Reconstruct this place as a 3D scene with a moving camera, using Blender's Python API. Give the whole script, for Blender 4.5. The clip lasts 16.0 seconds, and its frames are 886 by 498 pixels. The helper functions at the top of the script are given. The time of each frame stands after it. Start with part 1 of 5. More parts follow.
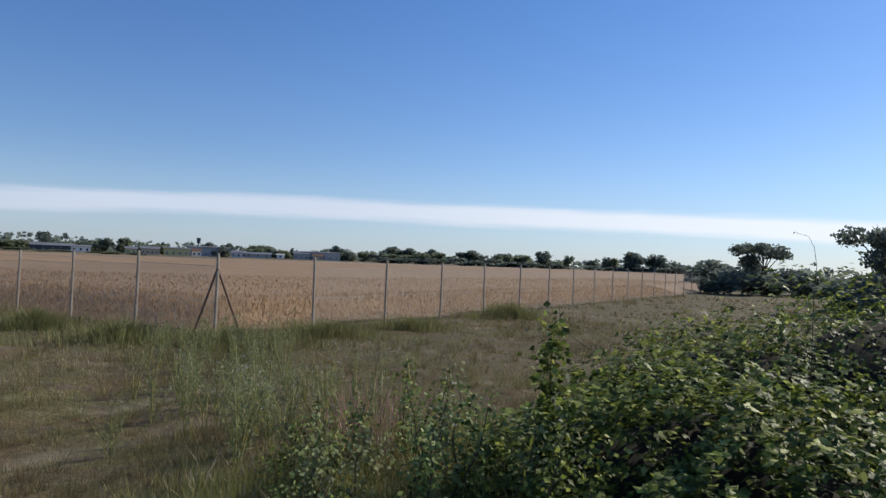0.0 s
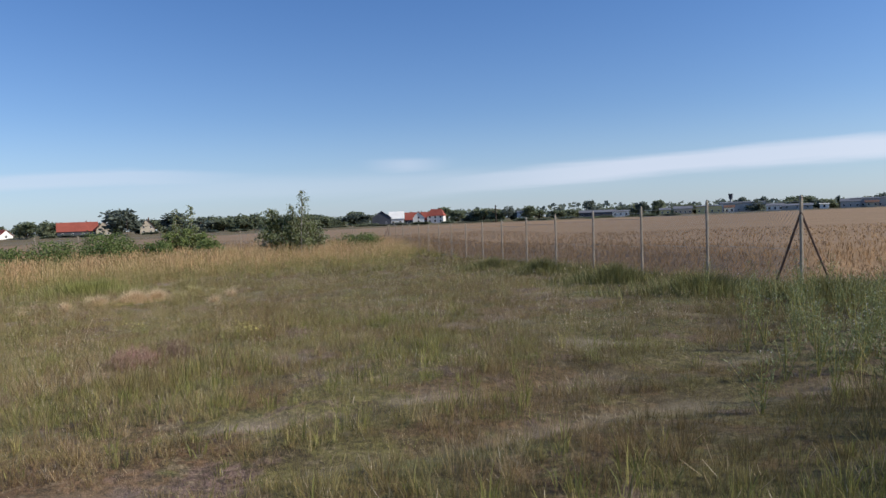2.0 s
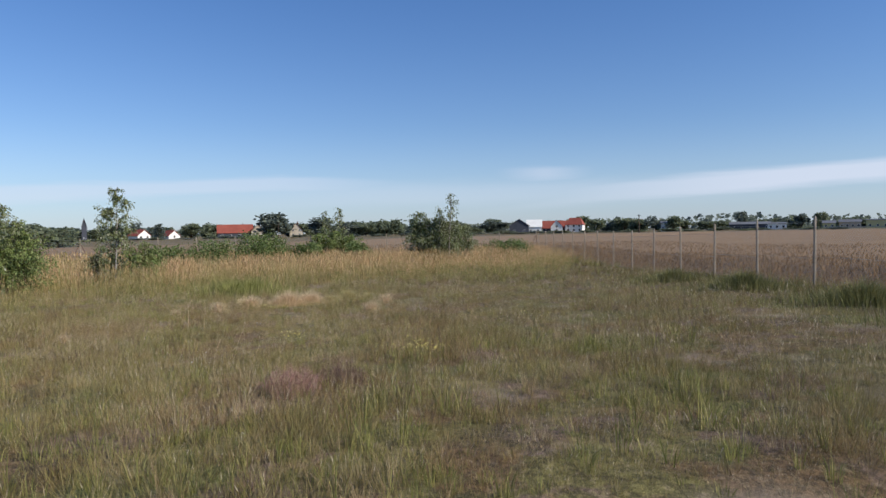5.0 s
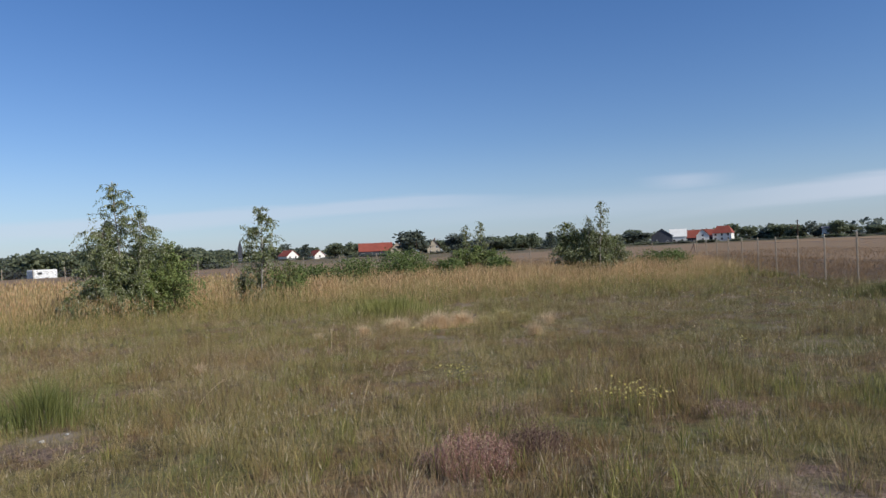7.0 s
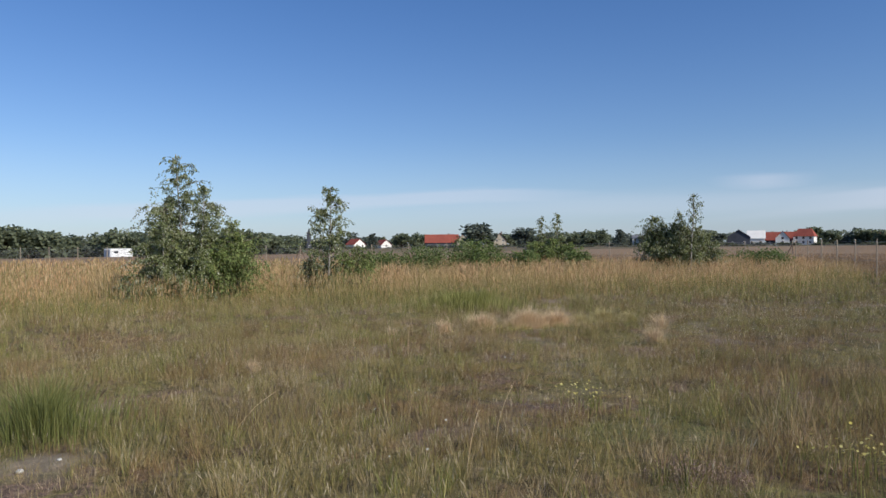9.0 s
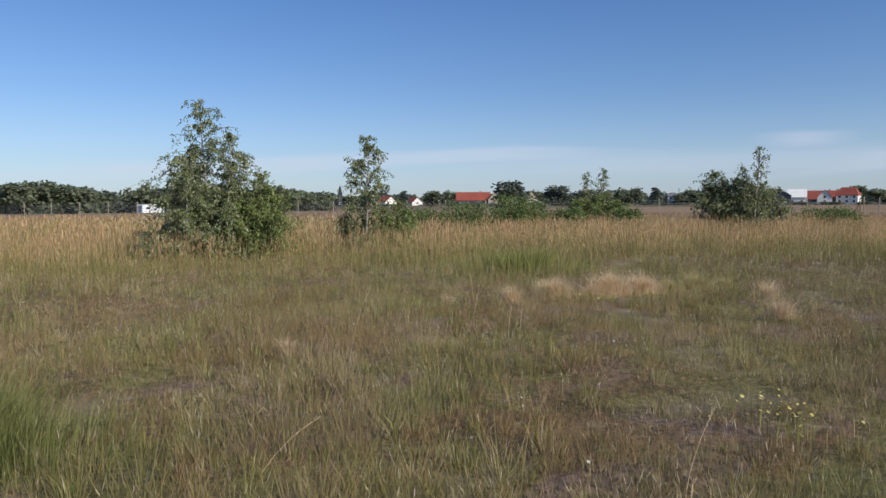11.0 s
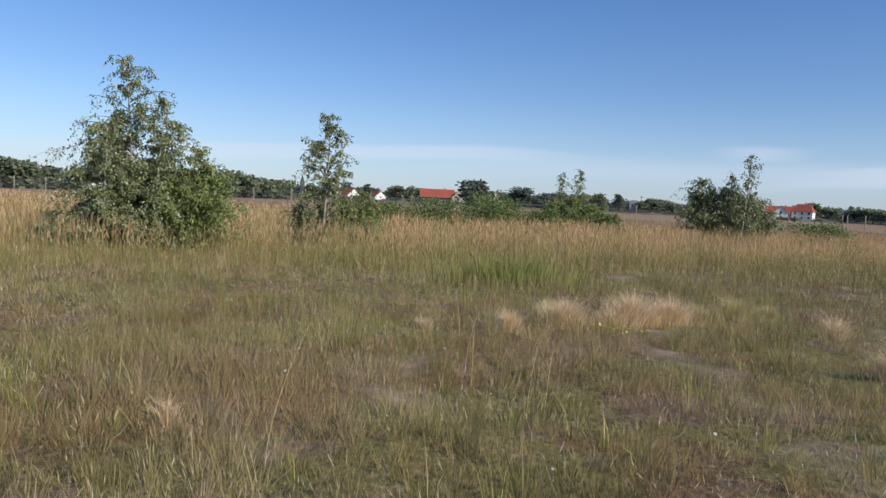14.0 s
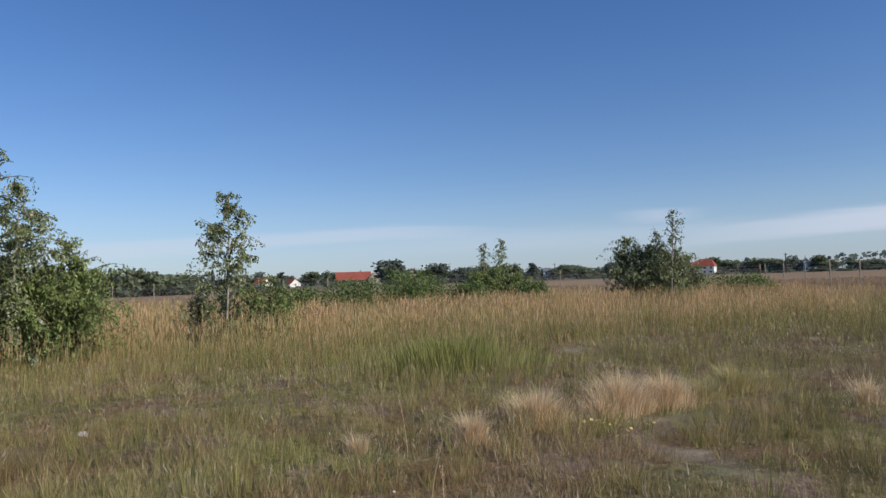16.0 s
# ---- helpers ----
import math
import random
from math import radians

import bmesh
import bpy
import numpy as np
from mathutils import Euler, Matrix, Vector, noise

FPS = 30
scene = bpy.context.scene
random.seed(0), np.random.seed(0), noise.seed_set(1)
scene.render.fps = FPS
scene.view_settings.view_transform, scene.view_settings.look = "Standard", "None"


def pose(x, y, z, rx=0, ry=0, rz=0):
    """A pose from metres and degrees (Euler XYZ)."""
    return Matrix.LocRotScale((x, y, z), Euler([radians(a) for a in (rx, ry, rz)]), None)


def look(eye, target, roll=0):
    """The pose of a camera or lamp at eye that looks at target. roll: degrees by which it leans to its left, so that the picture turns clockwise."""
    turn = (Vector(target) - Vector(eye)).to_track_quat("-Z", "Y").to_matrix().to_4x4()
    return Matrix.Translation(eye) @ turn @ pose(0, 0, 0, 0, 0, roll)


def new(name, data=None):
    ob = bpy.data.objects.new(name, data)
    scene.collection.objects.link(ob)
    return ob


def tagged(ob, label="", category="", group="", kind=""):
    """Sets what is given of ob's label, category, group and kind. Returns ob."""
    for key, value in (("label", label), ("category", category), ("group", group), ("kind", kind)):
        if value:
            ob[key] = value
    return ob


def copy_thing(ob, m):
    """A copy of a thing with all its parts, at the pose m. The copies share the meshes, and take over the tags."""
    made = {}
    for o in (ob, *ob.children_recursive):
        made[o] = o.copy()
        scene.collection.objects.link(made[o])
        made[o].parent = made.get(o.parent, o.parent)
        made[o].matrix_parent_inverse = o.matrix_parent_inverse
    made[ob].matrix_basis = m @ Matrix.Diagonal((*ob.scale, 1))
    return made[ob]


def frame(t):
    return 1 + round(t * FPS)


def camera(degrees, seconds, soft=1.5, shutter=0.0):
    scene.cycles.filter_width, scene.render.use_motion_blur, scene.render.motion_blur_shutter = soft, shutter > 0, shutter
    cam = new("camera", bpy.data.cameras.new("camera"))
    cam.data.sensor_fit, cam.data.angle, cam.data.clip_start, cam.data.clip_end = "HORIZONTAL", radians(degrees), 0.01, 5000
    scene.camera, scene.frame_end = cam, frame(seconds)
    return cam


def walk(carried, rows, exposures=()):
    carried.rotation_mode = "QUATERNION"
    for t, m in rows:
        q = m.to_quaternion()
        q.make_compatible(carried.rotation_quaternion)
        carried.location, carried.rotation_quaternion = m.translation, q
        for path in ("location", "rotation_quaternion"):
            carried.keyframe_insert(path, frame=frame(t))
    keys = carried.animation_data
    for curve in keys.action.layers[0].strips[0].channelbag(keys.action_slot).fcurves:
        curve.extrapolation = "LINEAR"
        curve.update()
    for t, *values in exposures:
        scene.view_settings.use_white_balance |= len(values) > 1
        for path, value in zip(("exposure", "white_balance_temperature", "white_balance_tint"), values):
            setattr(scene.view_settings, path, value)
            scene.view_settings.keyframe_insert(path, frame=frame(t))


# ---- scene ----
cam = camera(64.2, 16.0, soft=1.5)
PATH = [
    (0, (0.102, -0.289, 1.407), (0.616, 1.643, 1.445), 2.3),
    (0.5, (0.036, -0.041, 1.402), (0.618, 1.873, 1.395), 2.1),
    (1, (-0.167, 0.172, 1.37), (-0.169, 2.165, 1.209), 1.0),
    (1.5, (-0.434, 0.373, 1.286), (-1.149, 2.239, 1.201), -0.3),
    (2, (-0.865, 0.519, 1.178), (-1.752, 2.31, 1.095), -2.1),
    (2.5, (-1.233, 0.697, 1.127), (-2.286, 2.396, 1.059), -3.3),
    (3, (-1.673, 0.923, 1.175), (-2.823, 2.544, 0.957), -1.8),
    (5.5, (-3.64, 2.678, 0.996), (-4.855, 4.267, 0.966), -0.9),
    (6, (-4.153, 3.057, 0.979), (-5.369, 4.643, 0.895), 0.9),
    (6.5, (-4.804, 3.486, 0.957), (-6.262, 4.852, 0.872), -0.4),
    (7, (-5.422, 3.794, 0.953), (-6.912, 5.128, 0.956), -2.5),
    (7.5, (-5.962, 4.119, 0.884), (-7.511, 5.383, 0.827), -1.7),
    (8, (-6.553, 4.425, 0.808), (-8.0, 5.804, 0.739), -2.6),
    (8.5, (-7.147, 4.723, 0.791), (-8.652, 6.039, 0.776), -0.8),
    (9, (-7.747, 4.994, 0.792), (-9.354, 6.185, 0.78), -0.5),
    (11.5, (-10.623, 6.163, 0.627), (-12.271, 7.286, 0.474), -0.6),
    (12, (-11.074, 6.411, 0.587), (-12.7, 7.563, 0.425), -1.5),
    (12.5, (-11.527, 6.707, 0.629), (-13.158, 7.856, 0.496), 0.4),
    (13, (-11.994, 6.972, 0.596), (-13.606, 8.15, 0.486), -1.6),
    (13.5, (-12.459, 7.293, 0.578), (-14.072, 8.471, 0.47), -0.2),
    (14, (-12.939, 7.572, 0.599), (-14.527, 8.78, 0.461), 2.8),
    (14.5, (-13.332, 7.919, 0.554), (-14.711, 9.364, 0.443), 0.6),
    (15, (-13.796, 8.294, 0.546), (-15.089, 9.819, 0.509), -0.3),
    (15.5, (-14.354, 8.627, 0.511), (-15.547, 10.232, 0.476), -2.2),
    (16, (-14.897, 8.918, 0.499), (-16.337, 10.303, 0.587), -1.8),
]
walk(cam, [(t, look(eye, target, roll)) for t, eye, target, roll in PATH], exposures=[(0.0, 0.0), (0.5, -0.24), (1.0, -0.22), (1.5, -0.05), (2.5, 0.06), (5.5, 0.05), (6.5, -0.02), (7.5, -0.2), (8.0, -0.15), (9.0, -0.08), (11.5, -0.1), (12.5, 0.1), (13.0, 0.05), (13.5, -0.03), (14.0, 0.08), (15.0, -0.02), (15.5, -0.06), (16.0, -0.12)])

# ---- light: clear low-sun sky with a long thin cloud bank over the horizon ----
SUN_YAW, SUN_EL = -74.0, 34.0


def link(nt, a, b):
    nt.links.new(a, b)


def calc(nt, op, a, b=None, c=None):
    """A math node; a, b and c are sockets or numbers."""
    n = nt.nodes.new("ShaderNodeMath")
    n.operation = op
    for i, v in enumerate((a, b, c)):
        if v is None:
            continue
        if isinstance(v, (int, float)):
            n.inputs[i].default_value = v
        else:
            nt.links.new(v, n.inputs[i])
    return n.outputs[0]


def smooth(nt, v, lo, hi):
    n = nt.nodes.new("ShaderNodeMapRange")
    n.interpolation_type = "SMOOTHSTEP"
    n.inputs[1].default_value, n.inputs[2].default_value = lo, hi
    nt.links.new(v, n.inputs[0])
    return n.outputs[0]


def mix(nt, fac, a, b):
    n = nt.nodes.new("ShaderNodeMix")
    n.data_type = "RGBA"
    for i, v in ((0, fac), (6, a), (7, b)):
        if isinstance(v, (int, float)):
            n.inputs[i].default_value = v
        elif isinstance(v, tuple):
            n.inputs[i].default_value = (*v, 1)
        else:
            nt.links.new(v, n.inputs[i])
    return n.outputs[2]


world = bpy.data.worlds.new("sky")
scene.world = world
world.use_nodes = True
wt = world.node_tree
wt.nodes.clear()
sky = wt.nodes.new("ShaderNodeTexSky")
sky.sky_type, sky.sun_disc = "NISHITA", False
sky.sun_elevation, sky.sun_rotation = radians(SUN_EL), radians(-SUN_YAW)
sky.air_density, sky.dust_density, sky.ozone_density, sky.altitude = 1.0, 0.35, 2.0, 100
tc = wt.nodes.new("ShaderNodeTexCoord")
sep = wt.nodes.new("ShaderNodeSeparateXYZ")
link(wt, tc.outputs["Generated"], sep.inputs[0])
elev = calc(wt, "MULTIPLY", calc(wt, "ARCSINE", sep.outputs[2]), 57.2958)
yaw = calc(wt, "MULTIPLY", calc(wt, "ARCTAN2", calc(wt, "MULTIPLY", sep.outputs[0], -1.0), sep.outputs[1]), 57.2958)
cn = wt.nodes.new("ShaderNodeCombineXYZ")
link(wt, calc(wt, "MULTIPLY", yaw, 0.06), cn.inputs[0])
link(wt, calc(wt, "MULTIPLY", elev, 0.75), cn.inputs[1])
wn = wt.nodes.new("ShaderNodeTexNoise")
wn.inputs["Scale"].default_value, wn.inputs["Detail"].default_value, wn.inputs["Roughness"].default_value = 1.6, 6, 0.55
link(wt, cn.outputs[0], wn.inputs["Vector"])
wob = calc(wt, "MULTIPLY", calc(wt, "SUBTRACT", wn.outputs[0], 0.5), 0.9)


def bank(centre, half, soft, y0, y1, fade, strength):
    """A streak of thin cloud: centre height (socket or degrees), half thickness, between two yaws."""
    d = calc(wt, "ABSOLUTE", calc(wt, "SUBTRACT", calc(wt, "ADD", elev, wob), centre))
    a = smooth(wt, d, half + soft, half - soft * 0.3)
    a = calc(wt, "MULTIPLY", a, smooth(wt, yaw, y0 - fade, y0 + fade))
    a = calc(wt, "MULTIPLY", a, smooth(wt, yaw, y1 + fade, y1 - fade))
    return calc(wt, "MULTIPLY", a, strength)


main_c = calc(wt, "SUBTRACT", 3.95, calc(wt, "MULTIPLY", calc(wt, "POWER", calc(wt, "ABSOLUTE", calc(wt, "ADD", yaw, 8.0)), 2.0), calc(wt, "MULTIPLY_ADD", smooth(wt, yaw, -25.0, 0.0), 0.0006, 0.0005)))
clouds = bank(main_c, 0.52, 0.6, -150, 24, 14, 0.78)
left_c = calc(wt, "SUBTRACT", 4.0, calc(wt, "MULTIPLY", calc(wt, "ABSOLUTE", calc(wt, "SUBTRACT", yaw, 50.0)), 0.05))
for extra in (bank(left_c, 0.4, 0.5, 44, 84, 9, 0.42), bank(4.5, 0.3, 0.5, 27, 31, 2.5, 0.4), bank(3.0, 0.5, 1.0, 16, 52, 12, 0.25)):
    clouds = calc(wt, "MAXIMUM", clouds, extra)
haze = calc(wt, "MULTIPLY", smooth(wt, elev, 9.0, 0.0), 0.3)
tint = mix(wt, smooth(wt, elev, 2.0, 24.0), (0.77, 0.91, 1.18), (0.56, 0.84, 1.24))
tinted = wt.nodes.new("ShaderNodeMix")
tinted.data_type, tinted.blend_type = "RGBA", "MULTIPLY"
tinted.inputs[0].default_value = 1.0
link(wt, sky.outputs[0], tinted.inputs[6])
link(wt, tint, tinted.inputs[7])
col = mix(wt, haze, tinted.outputs[2], (4.9, 6.1, 8.8))
col = mix(wt, clouds, col, mix(wt, smooth(wt, yaw, 5.0, -45.0), (6.7, 7.3, 8.7), (9.6, 9.9, 10.6)))
bg = wt.nodes.new("ShaderNodeBackground")
bg.inputs[1].default_value = 0.1
link(wt, col, bg.inputs[0])
wo = wt.nodes.new("ShaderNodeOutputWorld")
link(wt, bg.outputs[0], wo.inputs[0])

sun = new("sun", bpy.data.lights.new("sun", "SUN"))
sun.data.energy, sun.data.angle, sun.data.color = 5.0, radians(0.53), (1.0, 0.93, 0.82)
sy, se = radians(SUN_YAW), radians(SUN_EL)
sun.matrix_world = look((-math.sin(sy) * math.cos(se) * 50, math.cos(sy) * math.cos(se) * 50, math.sin(se) * 50), (0, 0, 0))


# ---- materials ----
def material(name, rough=0.8, metal=0.0):
    m = bpy.data.materials.new(name)
    m.use_nodes = True
    nt = m.node_tree
    p = nt.nodes["Principled BSDF"]
    p.inputs["Roughness"].default_value, p.inputs["Metallic"].default_value = rough, metal
    p.inputs["Specular IOR Level"].default_value = 0.25
    return m, nt, p


def noise_at(nt, scale, detail=3.0, rough=0.55, stretch=None, space="Position"):
    if space == "Position":
        v = nt.nodes.new("ShaderNodeNewGeometry").outputs["Position"]
    else:
        v = nt.nodes.new("ShaderNodeTexCoord").outputs["Object"]
    if stretch:
        mp = nt.nodes.new("ShaderNodeMapping")
        mp.inputs["Scale"].default_value = stretch
        nt.links.new(v, mp.inputs[0])
        v = mp.outputs[0]
    n = nt.nodes.new("ShaderNodeTexNoise")
    n.inputs["Scale"].default_value, n.inputs["Detail"].default_value, n.inputs["Roughness"].default_value = scale, detail, rough
    nt.links.new(v, n.inputs["Vector"])
    return n.outputs[0]


def ramp(nt, fac, stops):
    r = nt.nodes.new("ShaderNodeValToRGB")
    e = r.color_ramp.elements
    while len(e) < len(stops):
        e.new(0.5)
    for el, (p, c) in zip(e, stops):
        el.position, el.color = p, (*c, 1)
    nt.links.new(fac, r.inputs[0])
    return r.outputs[0]


def bump(nt, p, h, strength=0.4, dist=0.02):
    b = nt.nodes.new("ShaderNodeBump")
    b.inputs["Strength"].default_value, b.inputs["Distance"].default_value = strength, dist
    nt.links.new(h, b.inputs["Height"])
    nt.links.new(b.outputs[0], p.inputs["Normal"])


def island(nt):
    return nt.nodes.new("ShaderNodeNewGeometry").outputs["Random Per Island"]


def leafy(name, stops, patches=None, patch_scale=0.4, translucent=0.3, rough=0.6, patch_amount=1.0):
    """Thin plant matter: colour by piece, shifted by patches across the ground, with light coming through."""
    m, nt, p = material(name, rough)
    c = ramp(nt, island(nt), stops)
    if patches:
        f = noise_at(nt, patch_scale, 4)
        c = mix(nt, calc(nt, "MULTIPLY", smooth(nt, f, 0.4, 0.62), patch_amount), c, ramp(nt, island(nt), patches))
    v = smooth(nt, noise_at(nt, 2.3, 2), 0.25, 0.75)
    c = mix(nt, calc(nt, "MULTIPLY", v, 0.35), c, mix(nt, 0.5, c, (0.03, 0.03, 0.02)))
    link(nt, c, p.inputs["Base Color"])
    t = nt.nodes.new("ShaderNodeBsdfTranslucent")
    link(nt, c, t.inputs[0])
    s = nt.nodes.new("ShaderNodeMixShader")
    s.inputs[0].default_value = translucent
    link(nt, p.outputs[0], s.inputs[1])
    link(nt, t.outputs[0], s.inputs[2])
    link(nt, s.outputs[0], nt.nodes["Material Output"].inputs[0])
    return m


def mottled(name, c0, c1, scale, rough=0.85, metal=0.0, bumps=0.3, stretch=None, dist=0.01):
    m, nt, p = material(name, rough, metal)
    f = noise_at(nt, scale, 5, 0.6, stretch, "Object")
    g = noise_at(nt, scale * 0.13, 3, 0.6, stretch, "Object")
    link(nt, ramp(nt, calc(nt, "MULTIPLY_ADD", g, 0.6, calc(nt, "MULTIPLY", f, 0.4)), [(0.32, c0), (0.68, c1)]), p.inputs["Base Color"])
    bump(nt, p, f, bumps, dist)
    return m


def heath_colour(nt, i):
    """Olive, green, brown, mauve and pale patches of the sward; i from 0 to 1 varies blade by blade."""
    flat = (1.0, 1.0, 0.0)
    olive = ramp(nt, i, [(0.0, (0.212, 0.195, 0.060)), (0.6, (0.329, 0.292, 0.102)), (1.0, (0.477, 0.400, 0.180))])
    green = ramp(nt, i, [(0.0, (0.164, 0.197, 0.059)), (0.6, (0.249, 0.281, 0.094)), (1.0, (0.381, 0.385, 0.165))])
    brown = ramp(nt, i, [(0.0, (0.217, 0.127, 0.064)), (0.6, (0.339, 0.200, 0.105)), (1.0, (0.498, 0.313, 0.179))])
    mauve = ramp(nt, i, [(0.0, (0.244, 0.154, 0.128)), (0.6, (0.358, 0.234, 0.196)), (1.0, (0.488, 0.342, 0.281))])
    dark = ramp(nt, i, [(0.0, (0.084, 0.069, 0.032)), (0.6, (0.141, 0.106, 0.054)), (1.0, (0.270, 0.201, 0.109))])
    pale = ramp(nt, i, [(0.0, (0.381, 0.292, 0.173)), (0.6, (0.551, 0.432, 0.270)), (1.0, (0.719, 0.572, 0.383))])
    c = mix(nt, smooth(nt, noise_at(nt, 0.45, 5, 0.65, flat), 0.47, 0.54), olive, brown)
    c = mix(nt, calc(nt, "MULTIPLY", smooth(nt, noise_at(nt, 0.62, 5, 0.65, (0.9, 1.1, 0.0)), 0.53, 0.60), 0.85), c, green)
    c = mix(nt, smooth(nt, noise_at(nt, 0.85, 5, 0.65, (1.05, 0.95, 0.0)), 0.535, 0.61), c, mauve)
    c = mix(nt, calc(nt, "MULTIPLY", smooth(nt, noise_at(nt, 1.1, 5, 0.68, (0.85, 1.2, 0.0)), 0.52, 0.60), 0.8), c, dark)
    c = mix(nt, calc(nt, "MULTIPLY", smooth(nt, noise_at(nt, 2.1, 5, 0.68, (1.1, 0.9, 0.0)), 0.57, 0.66), 0.85), c, pale)
    c = mix(nt, calc(nt, "MULTIPLY", smooth(nt, noise_at(nt, 5.5, 3, 0.6, (1.0, 1.1, 0.0)), 0.47, 0.60), 0.45), c, dark)
    c = mix(nt, calc(nt, "MULTIPLY", smooth(nt, noise_at(nt, 8.0, 3, 0.6, (1.1, 1.0, 0.0)), 0.56, 0.66), 0.5), c, pale)
    return c


def darker_by_place(nt, c):
    """Mixes darker brown-olive into the colour on the start bank and towards the fence corner."""
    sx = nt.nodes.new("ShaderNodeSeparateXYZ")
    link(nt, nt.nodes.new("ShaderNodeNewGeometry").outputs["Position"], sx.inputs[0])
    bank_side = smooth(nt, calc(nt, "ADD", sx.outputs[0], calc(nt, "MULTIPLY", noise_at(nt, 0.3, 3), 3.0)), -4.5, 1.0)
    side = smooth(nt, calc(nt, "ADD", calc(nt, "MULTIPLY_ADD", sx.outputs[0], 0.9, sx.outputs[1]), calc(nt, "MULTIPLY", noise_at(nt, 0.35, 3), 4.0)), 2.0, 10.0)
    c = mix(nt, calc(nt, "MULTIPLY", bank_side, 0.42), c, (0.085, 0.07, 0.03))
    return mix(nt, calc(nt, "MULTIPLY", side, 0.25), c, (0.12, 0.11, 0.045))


def heath_material():
    m, nt, p = material("heath_grass", 0.7)
    tone = nt.nodes.new("ShaderNodeAttribute")
    tone.attribute_name = "tone"
    tussock = ramp(nt, tone.outputs["Fac"], [(0.0, (0.10, 0.074, 0.036)), (0.18, (0.24, 0.158, 0.078)), (0.36, (0.325, 0.268, 0.09)), (0.52, (0.29, 0.275, 0.095)), (0.66, (0.395, 0.272, 0.148)), (0.82, (0.50, 0.40, 0.215)), (1.0, (0.72, 0.58, 0.36))])
    c = darker_by_place(nt, mix(nt, 0.6, heath_colour(nt, island(nt)), tussock))
    link(nt, c, p.inputs["Base Color"])
    t = nt.nodes.new("ShaderNodeBsdfTranslucent")
    link(nt, c, t.inputs[0])
    sh = nt.nodes.new("ShaderNodeMixShader")
    sh.inputs[0].default_value = 0.3
    link(nt, p.outputs[0], sh.inputs[1])
    link(nt, t.outputs[0], sh.inputs[2])
    link(nt, sh.outputs[0], nt.nodes["Material Output"].inputs[0])
    return m


HEATH = heath_material()
GREEN = leafy("green_grass", [(0.0, (0.130, 0.148, 0.040)), (0.5, (0.235, 0.245, 0.068)), (0.85, (0.40, 0.37, 0.12)), (1.0, (0.58, 0.50, 0.20))])
SEED = leafy("seed_heads", [(0.0, (0.33, 0.26, 0.15)), (0.5, (0.48, 0.39, 0.25)), (1.0, (0.68, 0.58, 0.42))])
TALL = leafy("tall_dry_grass", [(0.0, (0.45, 0.27, 0.13)), (0.4, (0.68, 0.41, 0.21)), (0.75, (0.82, 0.52, 0.285)), (1.0, (0.93, 0.66, 0.40))],
             [(0.0, (0.31, 0.27, 0.095)), (0.6, (0.50, 0.41, 0.18)), (1.0, (0.66, 0.52, 0.27))], 0.3, patch_amount=0.8, translucent=0.45)
STRAW = leafy("straw_grass", [(0.0, (0.50, 0.365, 0.235)), (0.5, (0.80, 0.595, 0.36)), (1.0, (0.96, 0.80, 0.54))])
OLDGRASS = leafy("old_grass", [(0.0, (0.36, 0.30, 0.13)), (0.5, (0.52, 0.44, 0.2)), (1.0, (0.68, 0.58, 0.32))])
WHEAT = leafy("wheat_ears", [(0.0, (0.226, 0.144, 0.077)), (0.5, (0.324, 0.209, 0.113)), (1.0, (0.437, 0.296, 0.173))], translucent=0.6)
HEATHER = leafy("heather_sprigs", [(0.0, (0.271, 0.174, 0.123)), (0.5, (0.50, 0.265, 0.235)), (0.8, (0.57, 0.36, 0.30)), (1.0, (0.569, 0.483, 0.268))])
BROWNED = leafy("withered_heather", [(0.0, (0.137, 0.085, 0.069)), (0.6, (0.232, 0.145, 0.116)), (1.0, (0.369, 0.236, 0.176))])
FADED = leafy("faded_heather", [(0.0, (0.20, 0.14, 0.10)), (0.6, (0.36, 0.24, 0.19)), (1.0, (0.50, 0.38, 0.29))])
WEED = leafy("dark_weeds", [(0.0, (0.137, 0.144, 0.052)), (0.6, (0.225, 0.225, 0.083)), (1.0, (0.396, 0.350, 0.156))])
BRAMBLE = leafy("bramble_leaves", [(0.0, (0.050, 0.070, 0.016)), (0.5, (0.125, 0.160, 0.034)), (0.75, (0.24, 0.29, 0.055)), (0.92, (0.42, 0.46, 0.10)), (1.0, (0.60, 0.60, 0.20))], rough=0.55, translucent=0.4)
LUSH = leafy("lush_grass", [(0.0, (0.13, 0.15, 0.04)), (0.6, (0.205, 0.225, 0.068)), (1.0, (0.33, 0.335, 0.125))])
FRESH = leafy("fresh_grass", [(0.0, (0.184, 0.200, 0.048)), (0.6, (0.294, 0.297, 0.090)), (1.0, (0.423, 0.391, 0.162))])
BROOM = leafy("broom_leaves", [(0.0, (0.107, 0.152, 0.043)), (0.6, (0.164, 0.224, 0.068)), (1.0, (0.246, 0.288, 0.119))], translucent=0.4)
HERB = leafy("herb_leaves", [(0.0, (0.17, 0.20, 0.085)), (0.6, (0.25, 0.285, 0.125)), (1.0, (0.36, 0.38, 0.2))], translucent=0.4)
# The two palest stops paint glints onto some leaves, over the silvery green.
BIRCH = leafy("birch_leaves", [(0.0, (0.135, 0.165, 0.062)), (0.5, (0.215, 0.25, 0.10)), (0.75, (0.31, 0.34, 0.17)), (0.88, (0.43, 0.45, 0.30)), (1.0, (0.56, 0.57, 0.44))], rough=0.32, translucent=0.33)
